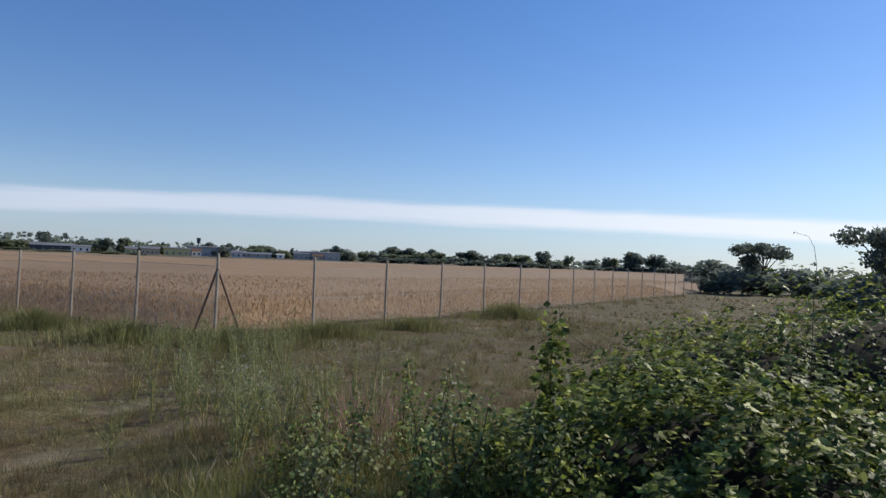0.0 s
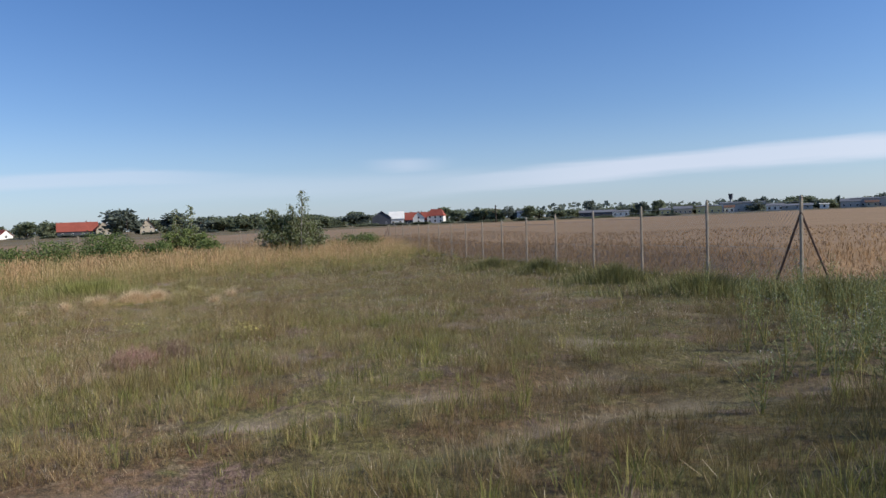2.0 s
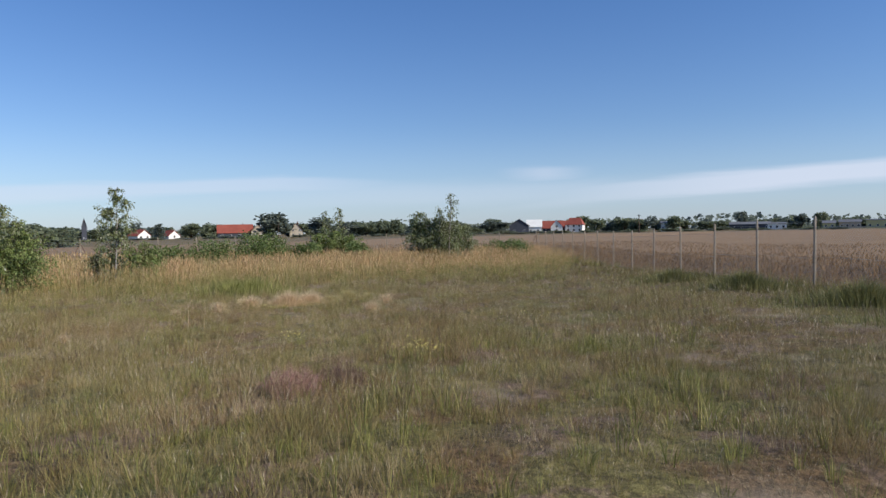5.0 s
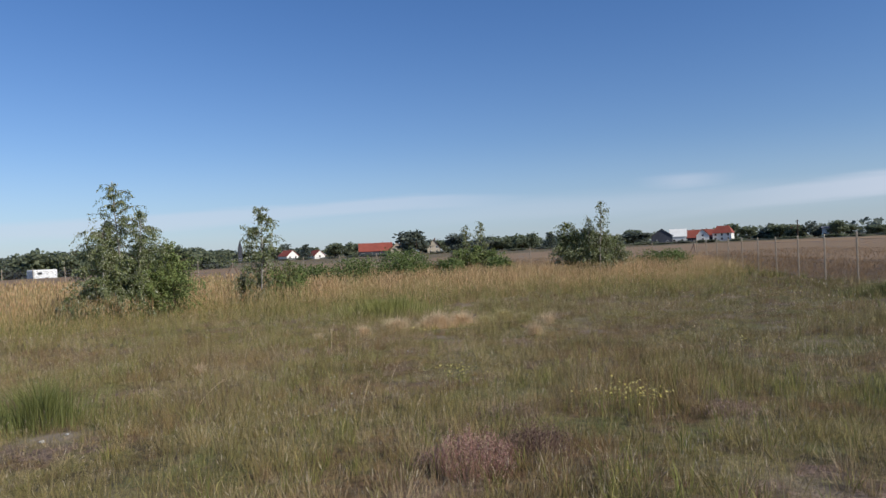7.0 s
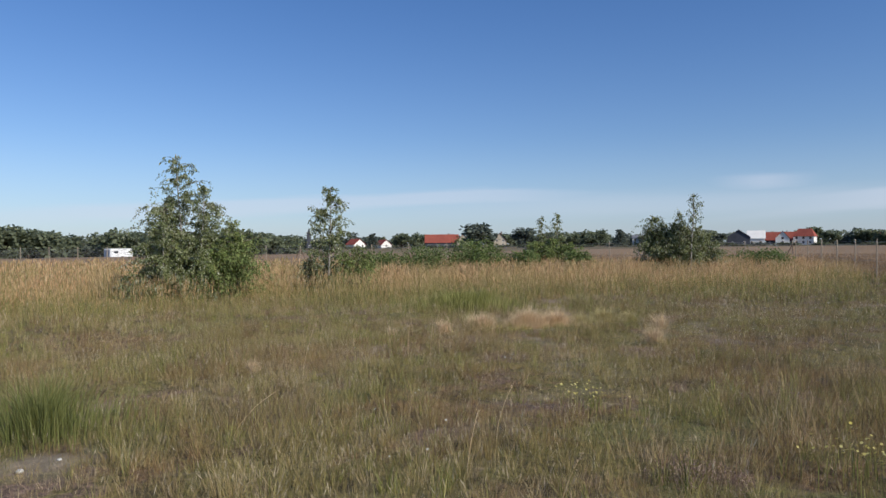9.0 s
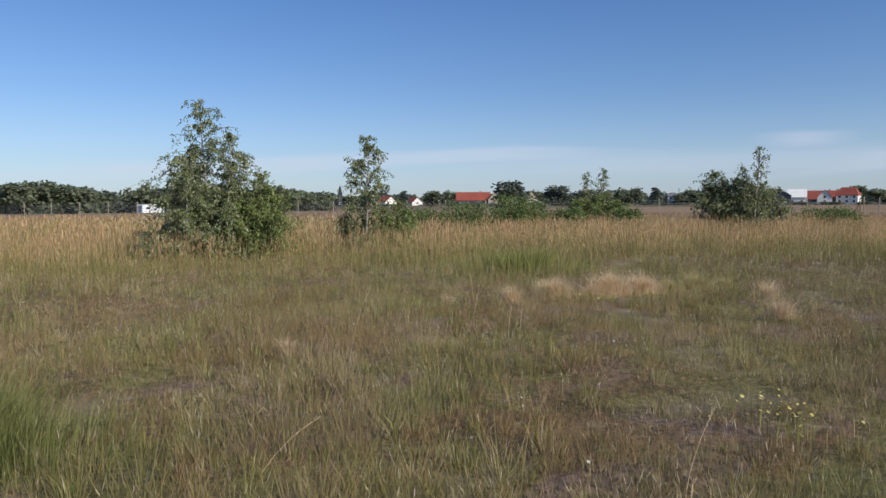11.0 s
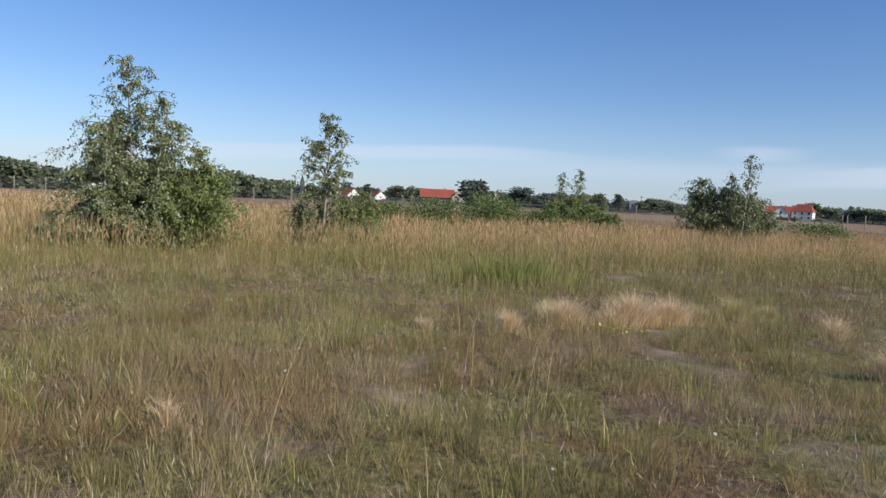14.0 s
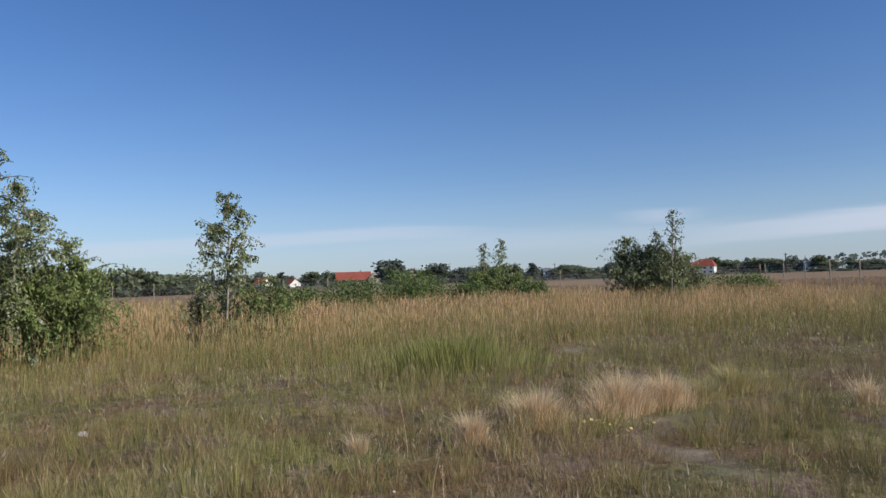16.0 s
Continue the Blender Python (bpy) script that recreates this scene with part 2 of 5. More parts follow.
SHRUB = leafy("shrub_leaves", [(0.0, (0.150, 0.206, 0.061)), (0.6, (0.232, 0.298, 0.095)), (1.0, (0.375, 0.412, 0.162))])
# Both far leaf colours have distance haze painted in: paler, greyer, bluer.
FAR = leafy("hazed_far_leaves", [(0.0, (0.16, 0.19, 0.12)), (0.6, (0.215, 0.25, 0.155)), (1.0, (0.28, 0.31, 0.20))], translucent=0.5, rough=0.95)
FARDARK = leafy("hazed_dark_leaves", [(0.0, (0.124, 0.152, 0.126)), (1.0, (0.228, 0.262, 0.211))], translucent=0.5, rough=0.95)
YELLOW = leafy("yellow_petals", [(0.0, (0.62, 0.52, 0.12)), (1.0, (0.85, 0.76, 0.3))])
WHITE = leafy("white_petals", [(0.0, (0.45, 0.45, 0.38)), (1.0, (0.62, 0.62, 0.56))])
BARK = mottled("birch_bark", (0.07, 0.06, 0.05), (0.62, 0.58, 0.52), 9, 0.8, stretch=(1, 1, 3))
# Near-black brown standing in for the shade inside the bramble.
SHADECORE = mottled("bramble_shade", (0.018, 0.015, 0.011), (0.05, 0.04, 0.028), 10, 0.95)
TWIG = mottled("brown_twigs", (0.05, 0.035, 0.025), (0.12, 0.09, 0.065), 12, 0.9)
CONCRETE = mottled("concrete_post", (0.26, 0.21, 0.16), (0.44, 0.37, 0.29), 14, 0.9)
WIRE = mottled("galvanised_wire", (0.30, 0.29, 0.27), (0.45, 0.43, 0.40), 30, 0.5, 0.6)
RUST = mottled("rusty_steel", (0.10, 0.06, 0.045), (0.20, 0.13, 0.10), 14, 0.8)
TILE = mottled("red_roof_tiles", (0.22, 0.058, 0.042), (0.33, 0.09, 0.062), 1.2, 0.8)
BROWNROOF = mottled("brown_roof_tiles", (0.10, 0.055, 0.04), (0.17, 0.09, 0.06), 1.2, 0.85)
GREYROOF = mottled("grey_sheet_roof", (0.13, 0.135, 0.15), (0.20, 0.205, 0.22), 0.8, 0.6)
WHITEWALL = mottled("white_render", (0.68, 0.67, 0.63), (0.82, 0.81, 0.77), 0.7, 0.9)
BEIGEWALL = mottled("beige_render", (0.42, 0.36, 0.28), (0.54, 0.47, 0.37), 0.7, 0.9)
YELLOWWALL = mottled("yellow_render", (0.48, 0.42, 0.20), (0.58, 0.52, 0.28), 0.7, 0.9)
GREYWALL = mottled("grey_render", (0.34, 0.33, 0.32), (0.46, 0.45, 0.43), 0.7, 0.9)
DARKWALL = mottled("dark_shed_boards", (0.05, 0.055, 0.07), (0.09, 0.095, 0.115), 0.9, 0.8)
GLASS, _nt, _p = material("window_glass", 0.08)
_p.inputs["Base Color"].default_value = (0.03, 0.035, 0.045, 1)
RUBBER, _nt, _p = material("tyre_rubber", 0.9)
_p.inputs["Base Color"].default_value = (0.02, 0.02, 0.02, 1)
WHITEPAINT = mottled("white_paint", (0.70, 0.70, 0.70), (0.82, 0.82, 0.82), 2.0, 0.4, bumps=0.05)
PALESTONE = mottled("pale_stone", (0.42, 0.40, 0.36), (0.62, 0.60, 0.55), 20, 0.9)


def soil():
    m, nt, p = material("heath_soil", 0.95)
    b = noise_at(nt, 3.5, 6, 0.65)
    c = noise_at(nt, 40, 4, 0.7)
    col = darker_by_place(nt, heath_colour(nt, smooth(nt, noise_at(nt, 70, 3, 0.7), 0.3, 0.75)))
    col = mix(nt, 0.3, col, (0.06, 0.045, 0.022))
    col = mix(nt, calc(nt, "MULTIPLY", smooth(nt, noise_at(nt, 16, 4, 0.65), 0.44, 0.58), 0.55), col, (0.035, 0.028, 0.014))
    at = nt.nodes.new("ShaderNodeAttribute")
    at.attribute_name = "bare"
    col = mix(nt, at.outputs["Fac"], col, ramp(nt, b, [(0.3, (0.25, 0.20, 0.14)), (0.7, (0.46, 0.375, 0.275))]))
    col = mix(nt, calc(nt, "MULTIPLY", smooth(nt, c, 0.35, 0.7), 0.5), col, mix(nt, 0.6, col, (0.03, 0.025, 0.015)))
    link(nt, col, p.inputs["Base Color"])
    bump(nt, p, calc(nt, "MULTIPLY_ADD", c, 0.4, b), 0.9, 0.06)
    return m


SOIL = soil()

# ---- the lie of the land ----
CORNER, STEP_L, STEP_R = (-0.70, 16.59), (-2.044, 2.435), (2.389, 2.362)
ELBOW, STEP_W = (-34.1, 56.4), (-2.514, -2.075)
rng = np.random.default_rng(7)


def sstep(v, lo, hi):
    t = np.clip((v - lo) / (hi - lo), 0, 1)
    return t * t * (3 - 2 * t)


def waves(x, y, k, seed):
    """Smooth bumps of about 1/k metres, between -1 and 1."""
    r = np.random.default_rng(seed)
    out = 0
    for _ in range(7):
        a, f, ph = r.uniform(0, 2 * np.pi), k * r.uniform(0.6, 1.7), r.uniform(0, 6.28)
        out = out + np.sin(6.283 * f * (x * np.cos(a) + y * np.sin(a)) + ph)
    return out / 4.0


def fence_y(x):
    """The fence line: y at which the cornfield begins."""
    x = np.asarray(x, float)
    return np.where(x > -0.7, 16.59 + (x + 0.7) * 0.989, np.where(x > -34.1, 16.59 - (x + 0.7) * 1.1913, 56.4 + (x + 34.1) * 0.8253))


def track_offset(x, y):
    """Metres across the sandy vehicle track that crosses near the start, from its first rut."""
    return (y - 6.33 - 0.95 * (x + 2.57)) * 0.725


def ruts(x, y):
    """Distance to the nearer of the track's two ruts, large where there is no track."""
    t = track_offset(x, y) + 0.09 * waves(x, y, 0.5, 3)
    return np.minimum(np.abs(t), np.abs(t - 1.5)) + 3.0 * sstep(x, -6.0, -9.5) + 3.0 * sstep(x, 0.5, 4.0)


def patch(x, y, cx, cy, rx, ry):
    return np.exp(-((x - cx) / rx) ** 2 - ((y - cy) / ry) ** 2)


def bare_ground(x, y):
    a = np.clip(0.38 + 0.8 * waves(x, y, 0.45, 4), 0, 0.9) * np.exp(-(ruts(x, y) / 0.17) ** 2)
    b = patch(x, y, -18.0, 14.8, 0.34, 0.17) + patch(x, y, -17.25, 14.55, 0.28, 0.13) + 0.6 * patch(x, y, -18.8, 16.0, 0.4, 0.5)
    b = b * (1.0 + 0.25 * np.sin(7 * x + 3 * y)) + 0.8 * patch(x, y, -17.8, 10.9, 0.4, 0.35)
    c = patch(x, y, -14.4, 5.75, 0.5, 0.35) + 0.7 * patch(x, y, -7.2, 3.3, 0.5, 0.3)
    e = np.clip(waves(x, y, 0.3, 11) * 0.7 + 0.5 * waves(x, y, 0.9, 12) - 0.5, 0, 1) * 0.8
    return np.clip(np.maximum(np.maximum(a, b), np.maximum(c, e)), 0, 1)


def land(x, y):
    x, y = np.asarray(x, float), np.asarray(y, float)
    z = -1.1 + 0.52 * np.clip((x + 17) / 14, 0, 1)
    z = z + 0.6 * np.exp(-((x - 1.5) / 2.0) ** 2) * sstep(y, 10, 4) * sstep(y, -12, -6)
    near = np.exp(-(((x + 9) / 40) ** 2 + ((y - 10) / 40) ** 2))
    z = z + near * (0.035 * waves(x, y, 0.35, 1) + 0.02 * waves(x, y, 1.1, 2))
    return z - 0.07 * np.exp(-(ruts(x, y) / 0.28) ** 2) * near


def mesh_from(name, verts, faces, mat, smooth_it=False):
    """A mesh from numpy arrays: verts (n, 3), faces (m, 3) or (m, 4)."""
    me = bpy.data.meshes.new(name)
    verts, faces = np.ascontiguousarray(verts, np.float32), np.ascontiguousarray(faces, np.int32)
    k = faces.shape[1]
    me.vertices.add(len(verts))
    me.vertices.foreach_set("co", verts.ravel())
    me.loops.add(faces.size)
    me.loops.foreach_set("vertex_index", faces.ravel())
    me.polygons.add(len(faces))
    me.polygons.foreach_set("loop_start", np.arange(0, faces.size, k, dtype=np.int32))
    me.update(calc_edges=True)
    if smooth_it:
        me.polygons.foreach_set("use_smooth", np.ones(len(faces), bool))
    me.materials.append(mat)
    return me


def grid_faces(nx, ny):
    i = np.arange((nx - 1) * (ny - 1))
    a = i // (nx - 1) * nx + i % (nx - 1)
    return np.stack([a, a + 1, a + nx + 1, a + nx], 1)


def spread(lo, hi, step, far_lo, far_hi):
    """Even spacing from lo to hi, then ever wider to the far ends."""
    out = list(np.arange(lo, hi, step))
    s, v = step, hi
    while v < far_hi:
        out.append(v)
        s *= 1.22
        v += s
    out.append(far_hi)
    s, v = step * 1.22, lo - step
    while v > far_lo:
        out.insert(0, v)
        s *= 1.22
        v -= s
    out.insert(0, far_lo)
    return np.array(out)


gx, gy = spread(-32, 10, 0.22, -4000, 4000), spread(-6, 34, 0.22, -4000, 4000)
X, Y = np.meshgrid(gx, gy)
ground = new("ground", mesh_from("ground", np.stack([X.ravel(), Y.ravel(), land(X, Y).ravel()], 1), grid_faces(len(gx), len(gy)), SOIL, True))
att = ground.data.attributes.new("bare", "FLOAT", "POINT")
att.data.foreach_set("value", bare_ground(X, Y).ravel().astype(np.float32))
tagged(ground, "dry heath ground of brown soil and sandy patches", "ground", kind="structure")


# ---- building helpers ----
def part(name, bm, mat, parent, label="", smooth_it=False):
    me = bpy.data.meshes.new(name)
    bm.to_mesh(me)
    bm.free()
    me.materials.append(mat)
    if smooth_it:
        me.polygons.foreach_set("use_smooth", np.ones(len(me.polygons), bool))
    ob = new(name, me)
    ob.parent = parent
    return tagged(ob, label)


def part_np(name, verts, faces, mat, parent, label="", smooth_it=False):
    ob = new(name, mesh_from(name, verts, faces, mat, smooth_it))
    ob.parent = parent
    return tagged(ob, label)


def box(bm, x0, x1, y0, y1, z0, z1, bevel=0.0):
    r = bmesh.ops.create_cube(bm, size=1.0, matrix=Matrix.Translation(((x0 + x1) / 2, (y0 + y1) / 2, (z0 + z1) / 2)) @ Matrix.Diagonal((x1 - x0, y1 - y0, z1 - z0, 1)))
    if bevel:
        es = list({e for v in r["verts"] for e in v.link_edges})
        bmesh.ops.bevel(bm, geom=es, offset=bevel, segments=1, affect="EDGES")


def tubes(paths, sides=6):
    """Tapered tubes as arrays; each path is a list of (x, y, z, radius)."""
    vs, fs, n = [], [], 0
    ang = np.arange(sides) * 2 * np.pi / sides
    for p in paths:
        p = np.asarray(p, float)
        c, r = p[:, :3], p[:, 3]
        d = np.gradient(c, axis=0)
        d /= np.linalg.norm(d, axis=1)[:, None] + 1e-9
        up = np.where(np.abs(d[:, 2:3]) > 0.9, np.array([[1.0, 0, 0]]), np.array([[0, 0, 1.0]]))
        a = np.cross(d, up)
        a /= np.linalg.norm(a, axis=1)[:, None] + 1e-9
        b = np.cross(d, a)
        ring = c[:, None] + r[:, None, None] * (np.cos(ang)[None, :, None] * a[:, None] + np.sin(ang)[None, :, None] * b[:, None])
        vs.append(ring.reshape(-1, 3))
        for k in range(len(p) - 1):
            for s in range(sides):
                s2 = (s + 1) % sides
                fs.append((n + k * sides + s, n + k * sides + s2, n + (k + 1) * sides + s2, n + (k + 1) * sides + s))
        n += len(p) * sides
    return np.concatenate(vs), np.array(fs)


def leaves(pos, size, r, droop=0.0, ratio=0.6):
    """Folded leaves: each two triangles over a midrib, turned at random; droop turns the tips down."""
    n = len(pos)
    a = r.uniform(0, 2 * np.pi, n)
    e = r.uniform(-0.7, 0.7, n) - droop
    d = np.stack([np.cos(a) * np.cos(e), np.sin(a) * np.cos(e), np.sin(e)], 1)
    u = r.normal(size=(n, 3))
    s = np.cross(d, u)
    s /= np.linalg.norm(s, axis=1)[:, None] + 1e-9
    nrm = np.cross(d, s)
    size = np.broadcast_to(size, (n,))[:, None] * r.uniform(0.6, 1.35, (n, 1))
    base, tip = pos, pos + d * size
    mid = pos + d * size * 0.45 + nrm * size * 0.12
    v = np.stack([base, mid + s * size * ratio * 0.5, tip, mid - s * size * ratio * 0.5], 1).reshape(-1, 3)
    k = np.arange(n)[:, None] * 4
    f = np.concatenate([k + np.array([[0, 1, 2]]), k + np.array([[0, 2, 3]])], 0)
    return v, f


def blades(x, y, z, h, w, lean, r, head=0.0, way=None):
    """Grass blades, bent once, leaning the way given; with head, a spindle-shaped seed head on top."""
    n = len(x)
    a, b = r.uniform(0, 2 * np.pi, n), r.uniform(0, 2 * np.pi, n) if way is None else way
    s = np.stack([np.cos(a), np.sin(a), 0 * a], 1) * (w / 2)[:, None]
    l = np.stack([np.cos(b), np.sin(b), 0 * b], 1) * (lean * h)[:, None]
    root = np.stack([x, y, z - 0.02], 1)
    up = np.zeros((n, 3))
    up[:, 2] = h
    if head < 0:
        v = np.stack([root - s, root + s, root + up + l], 1).reshape(-1, 3)
        return v, np.arange(n * 3).reshape(-1, 3)
    if not head:
        mid = root + up * 0.55 + l * 0.3
        tip = root + up * np.sqrt(np.clip(1 - (lean * 0.6) ** 2, 0.2, 1))[:, None] + l
        v = np.stack([root - s, root + s, mid + s * 0.8, mid - s * 0.8, tip], 1).reshape(-1, 3)
        k = np.arange(n)[:, None] * 5
        return v, np.concatenate([k + np.array([[0, 1, 2]]), k + np.array([[0, 2, 3]]), k + np.array([[3, 2, 4]])], 0)
    neck = root + up * 0.72 + l * 0.6
    body = root + up * 0.84 + l * 0.85
    tip = root + up + l * 1.15
    v = np.stack([root - s * 0.5, root + s * 0.5, neck, body + s * head, tip, body - s * head], 1).reshape(-1, 3)
    k = np.arange(n)[:, None] * 6
    return v, np.concatenate([k + np.array([[0, 1, 2]]), k + np.array([[2, 3, 4]]), k + np.array([[2, 4, 5]])], 0)


def joined(*vf):
    vs, fs, n = [], [], 0
    for v, f in vf:
        vs.append(v)
        fs.append(f + n)
        n += len(v)
    return np.concatenate(vs), np.concatenate(fs)


# ---- fence ----
def lattice(p, q, z0, z1, pitch=0.075, wire=0.006):
    """Chain-link between two posts: two sets of slanting wires, each a thin strip."""
    p, q = np.array(p, float), np.array(q, float)
    length, h = np.linalg.norm(q - p), z1 - z0
    vs = []
    for sgn in (1, -1):
        for o in np.arange(-h, length, pitch * 1.414):
            a0, a1 = max(o, 0), min(o + h, length)
            if a1 - a0 < 0.03:
                continue
            b0, b1 = a0 - o, a1 - o
            if sgn < 0:
                b0, b1 = h - b0, h - b1
            for (u, b), sh in (((a0, b0), -1), ((a1, b1), -1), ((a1, b1), 1), ((a0, b0), 1)):
                xy = p + (q - p) * (u / length)
                vs.append((xy[0], xy[1], z0 + b + sh * wire * 0.7))
    for zz in (z0 + 0.02, (z0 + z1) / 2, z1 - 0.01, z1 + 0.16):
        for xy, sh in ((p, -1), (q, -1), (q, 1), (p, 1)):
            vs.append((xy[0], xy[1], zz + sh * 0.005))
    return np.array(vs), np.arange(len(vs)).reshape(-1, 4)


def post_mesh():
    bm = bmesh.new()
    box(bm, -0.03, 0.03, -0.03, 0.03, -0.25, 1.96, 0.01)
    bmesh.ops.create_cone(bm, cap_ends=True, segments=6, radius1=0.04, radius2=0.015, depth=0.05, matrix=Matrix.Translation((0, 0, 1.985)))
    me = bpy.data.meshes.new("post")
    bm.to_mesh(me)
    bm.free()
    me.materials.append(CONCRETE)
    return me


POST = post_mesh()


def fence(start, step, first, last, label):
    root = new("fence")
    root.location = (start[0], start[1], float(land(*start)))
    tagged(root, label, "fence", "field fences")
    spots = {}
    for k in range(first, last + 1):
        x, y = start[0] + k * step[0], start[1] + k * step[1]
        spots[k] = (x, y, float(land(x, y)))
        o = new("post", POST)
        o.parent = root
        o.matrix_parent_inverse = root.matrix_basis.inverted()
        o.matrix_basis = pose(x, y, spots[k][2], random.uniform(-0.8, 0.8), random.uniform(-0.8, 0.8), math.degrees(math.atan2(step[1], step[0])))
    for k in range(first, last):
        if k + 1 in spots:
            a, b = spots[k], spots[k + 1]
            v, f = lattice(a[:2], b[:2], min(a[2], b[2]) + 0.08, min(a[2], b[2]) + 1.72)
            o = part_np("wire_mesh", v, f, WIRE, root, "galvanised chain-link mesh")
            o.matrix_parent_inverse = root.matrix_basis.inverted()
    return root, spots


def braces(root, at, ways):
    x, y = at
    z = float(land(x, y))
    for dx, dy in ways:
        v, f = tubes([[(x + dx, y + dy, z - 0.1, 0.026), (x + dx * 0.5, y + dy * 0.5, z + 0.76, 0.026), (x, y, z + 1.66, 0.026)]], 6)
        o = part_np("brace", v, f, RUST, root, "slanting rusty steel brace")
        o.matrix_parent_inverse = root.matrix_basis.inverted()


def unit(s, d):
    n = math.hypot(*s)
    return s[0] / n * d, s[1] / n * d


bpy.context.view_layer.update()
f_left, _ = fence(CORNER, STEP_L, 0, 16, "grey concrete post and chain-link fence along the ripe cornfield")
braces(f_left, CORNER, [unit(STEP_L, 0.9), unit(STEP_R, 0.9)])
f_right, _ = fence(CORNER, STEP_R, 1, 17, "grey concrete post and chain-link fence running off from the braced corner")
f_far, _ = fence(ELBOW, STEP_W, 0, 27, "far pale post fence behind the birches and tall grass")
braces(f_far, ELBOW, [unit(STEP_W, 0.9), unit(STEP_L, -0.9)])
braces(f_far, (ELBOW[0] + 12 * STEP_W[0], ELBOW[1] + 12 * STEP_W[1]), [unit(STEP_W, 0.9), unit(STEP_W, -0.9)])


# ---- cornfield ----
def cornfield():
    xs = spread(-58, 32, 0.7, -112, 330)
    ss = np.concatenate([[0.9], 1.15 + np.cumsum(0.35 * 1.075 ** np.arange(53))])
    A, S = np.meshgrid(xs, ss)
    B = fence_y(A) + S
    base = land(A, B)
    h = 0.62 * sstep(S, 0.3, 4.6) + 0.05 * waves(A, B, 0.9, 21) * sstep(S, 1, 2) + 0.05 * waves(A, B, 0.08, 22)
    return new("cornfield_canopy", mesh_from("cornfield_canopy", np.stack([A.ravel(), B.ravel(), (base + h).ravel()], 1), grid_faces(len(xs), len(ss)), CORNSHEET, True))


def corn_sheet():
    m, nt, p = material("ripe_corn", 0.9)
    a = noise_at(nt, 6.0, 6, 0.7)
    b = noise_at(nt, 0.12, 4, 0.6, (0.3, 1, 1))
    link(nt, ramp(nt, calc(nt, "MULTIPLY_ADD", a, 0.65, calc(nt, "MULTIPLY", b, 0.35)), [(0.3, (0.15, 0.095, 0.052)), (0.5, (0.255, 0.168, 0.094)), (0.7, (0.335, 0.23, 0.13))]), p.inputs["Base Color"])
    bump(nt, p, a, 0.35, 0.1)
    return m


CORNSHEET = corn_sheet()
tagged(cornfield(), "ripe tan cornfield seen across its dense tops", "cornfield", kind="stuff")


def scatter_corn():
    r = np.random.default_rng(31)
    out = []
    for s0, s1, n, w in ((0.35, 6, 46000, 0.017), (6, 24, 34000, 0.028)):
        x = r.uniform(-56 - s1 * 0.4, 28 + s1, n)
        s = s0 + (s1 - s0) * r.uniform(0, 1, n)
        y = fence_y(x) + s
        h = r.uniform(0.58, 0.86, n) * (0.4 + 0.6 * sstep(s, 0.2, 3.8))
        lift = np.where(s > 6, 0.45, 0.0)
        out.append(blades(x, y, land(x, y) + lift, h - lift, np.full(n, w) * r.uniform(0.7, 1.3, n), r.uniform(0.0, 0.35, n), r, 1.6))
    return joined(*out)


tagged(new("corn_stalks", mesh_from("corn_stalks", *scatter_corn(), WHEAT)), "ripe tan corn stalks with drooping ears", "corn", kind="stuff")


# ---- heath grass ----
WAY = np.array([[0.1, -0.3], [-1.7, 0.9], [-3.6, 2.7], [-7.7, 5.0], [-10.6, 6.2], [-14.9, 8.9], [-17.5, 10.5]])


def way_distance(x, y):
    d = np.full(x.shape, 1e9)
    for a, b in zip(WAY[:-1], WAY[1:]):
        ab = b - a
        t = np.clip(((x - a[0]) * ab[0] + (y - a[1]) * ab[1]) / (ab @ ab), 0, 1)
        d = np.minimum(d, np.hypot(x - a[0] - t * ab[0], y - a[1] - t * ab[1]))
    return d


def tall_zone(x, y):
    """How far a spot belongs to the tall dry grass round the birches, 0 to 1."""
    edge = -28.2 + 4.6 * sstep(y, 10, 24) + 0.45 * np.clip(y - 24, 0, 7) + 0.9 * waves(x, y, 0.12, 41) + 0.6 * waves(x, y, 0.5, 42)
    return sstep(x, edge + 0.8, edge - 1.6) * sstep(y, 2.0, 6.0)


def pick(r, n, x0, x1, y0, y1, d0, d1, keep=None):
    x, y = r.uniform(x0, x1, n), r.uniform(y0, y1, n)
    d = way_distance(x, y)
    ok = (d >= d0) & (d < d1) & (y < fence_y(x) + 0.8) & (y > 0.42 * np.clip(-x, 0, 10) - 3.6 - d1 * 0.25)
    ok &= r.uniform(0, 1, n) > 1.02 * bare_ground(x, y)
    if keep is not None:
        ok &= keep(x, y)
    return x[ok], y[ok], d[ok]


def tussocks(r, cx, cy, rad, hgt, per, w, head, splay=0.7):
    """Fans of blades, each fan leaning outwards from its own foot."""
    n = len(cx) * per
    R, H = np.repeat(rad, per), np.repeat(hgt, per)
    q, a = np.sqrt(r.uniform(0, 1, n)), r.uniform(0, 6.283, n)
    x, y = np.repeat(cx, per) + R * q * np.cos(a), np.repeat(cy, per) + R * q * np.sin(a)
    h = H * r.uniform(0.5, 1.12, n) * (1 - 0.3 * q)
    lean = splay * (0.15 + q) * r.uniform(0.3, 1.25, n)
    return blades(x, y, land(x, y), h, np.full(n, w) * r.uniform(0.6, 1.35, n), lean, r, head, a + r.normal(0, 0.6, n))


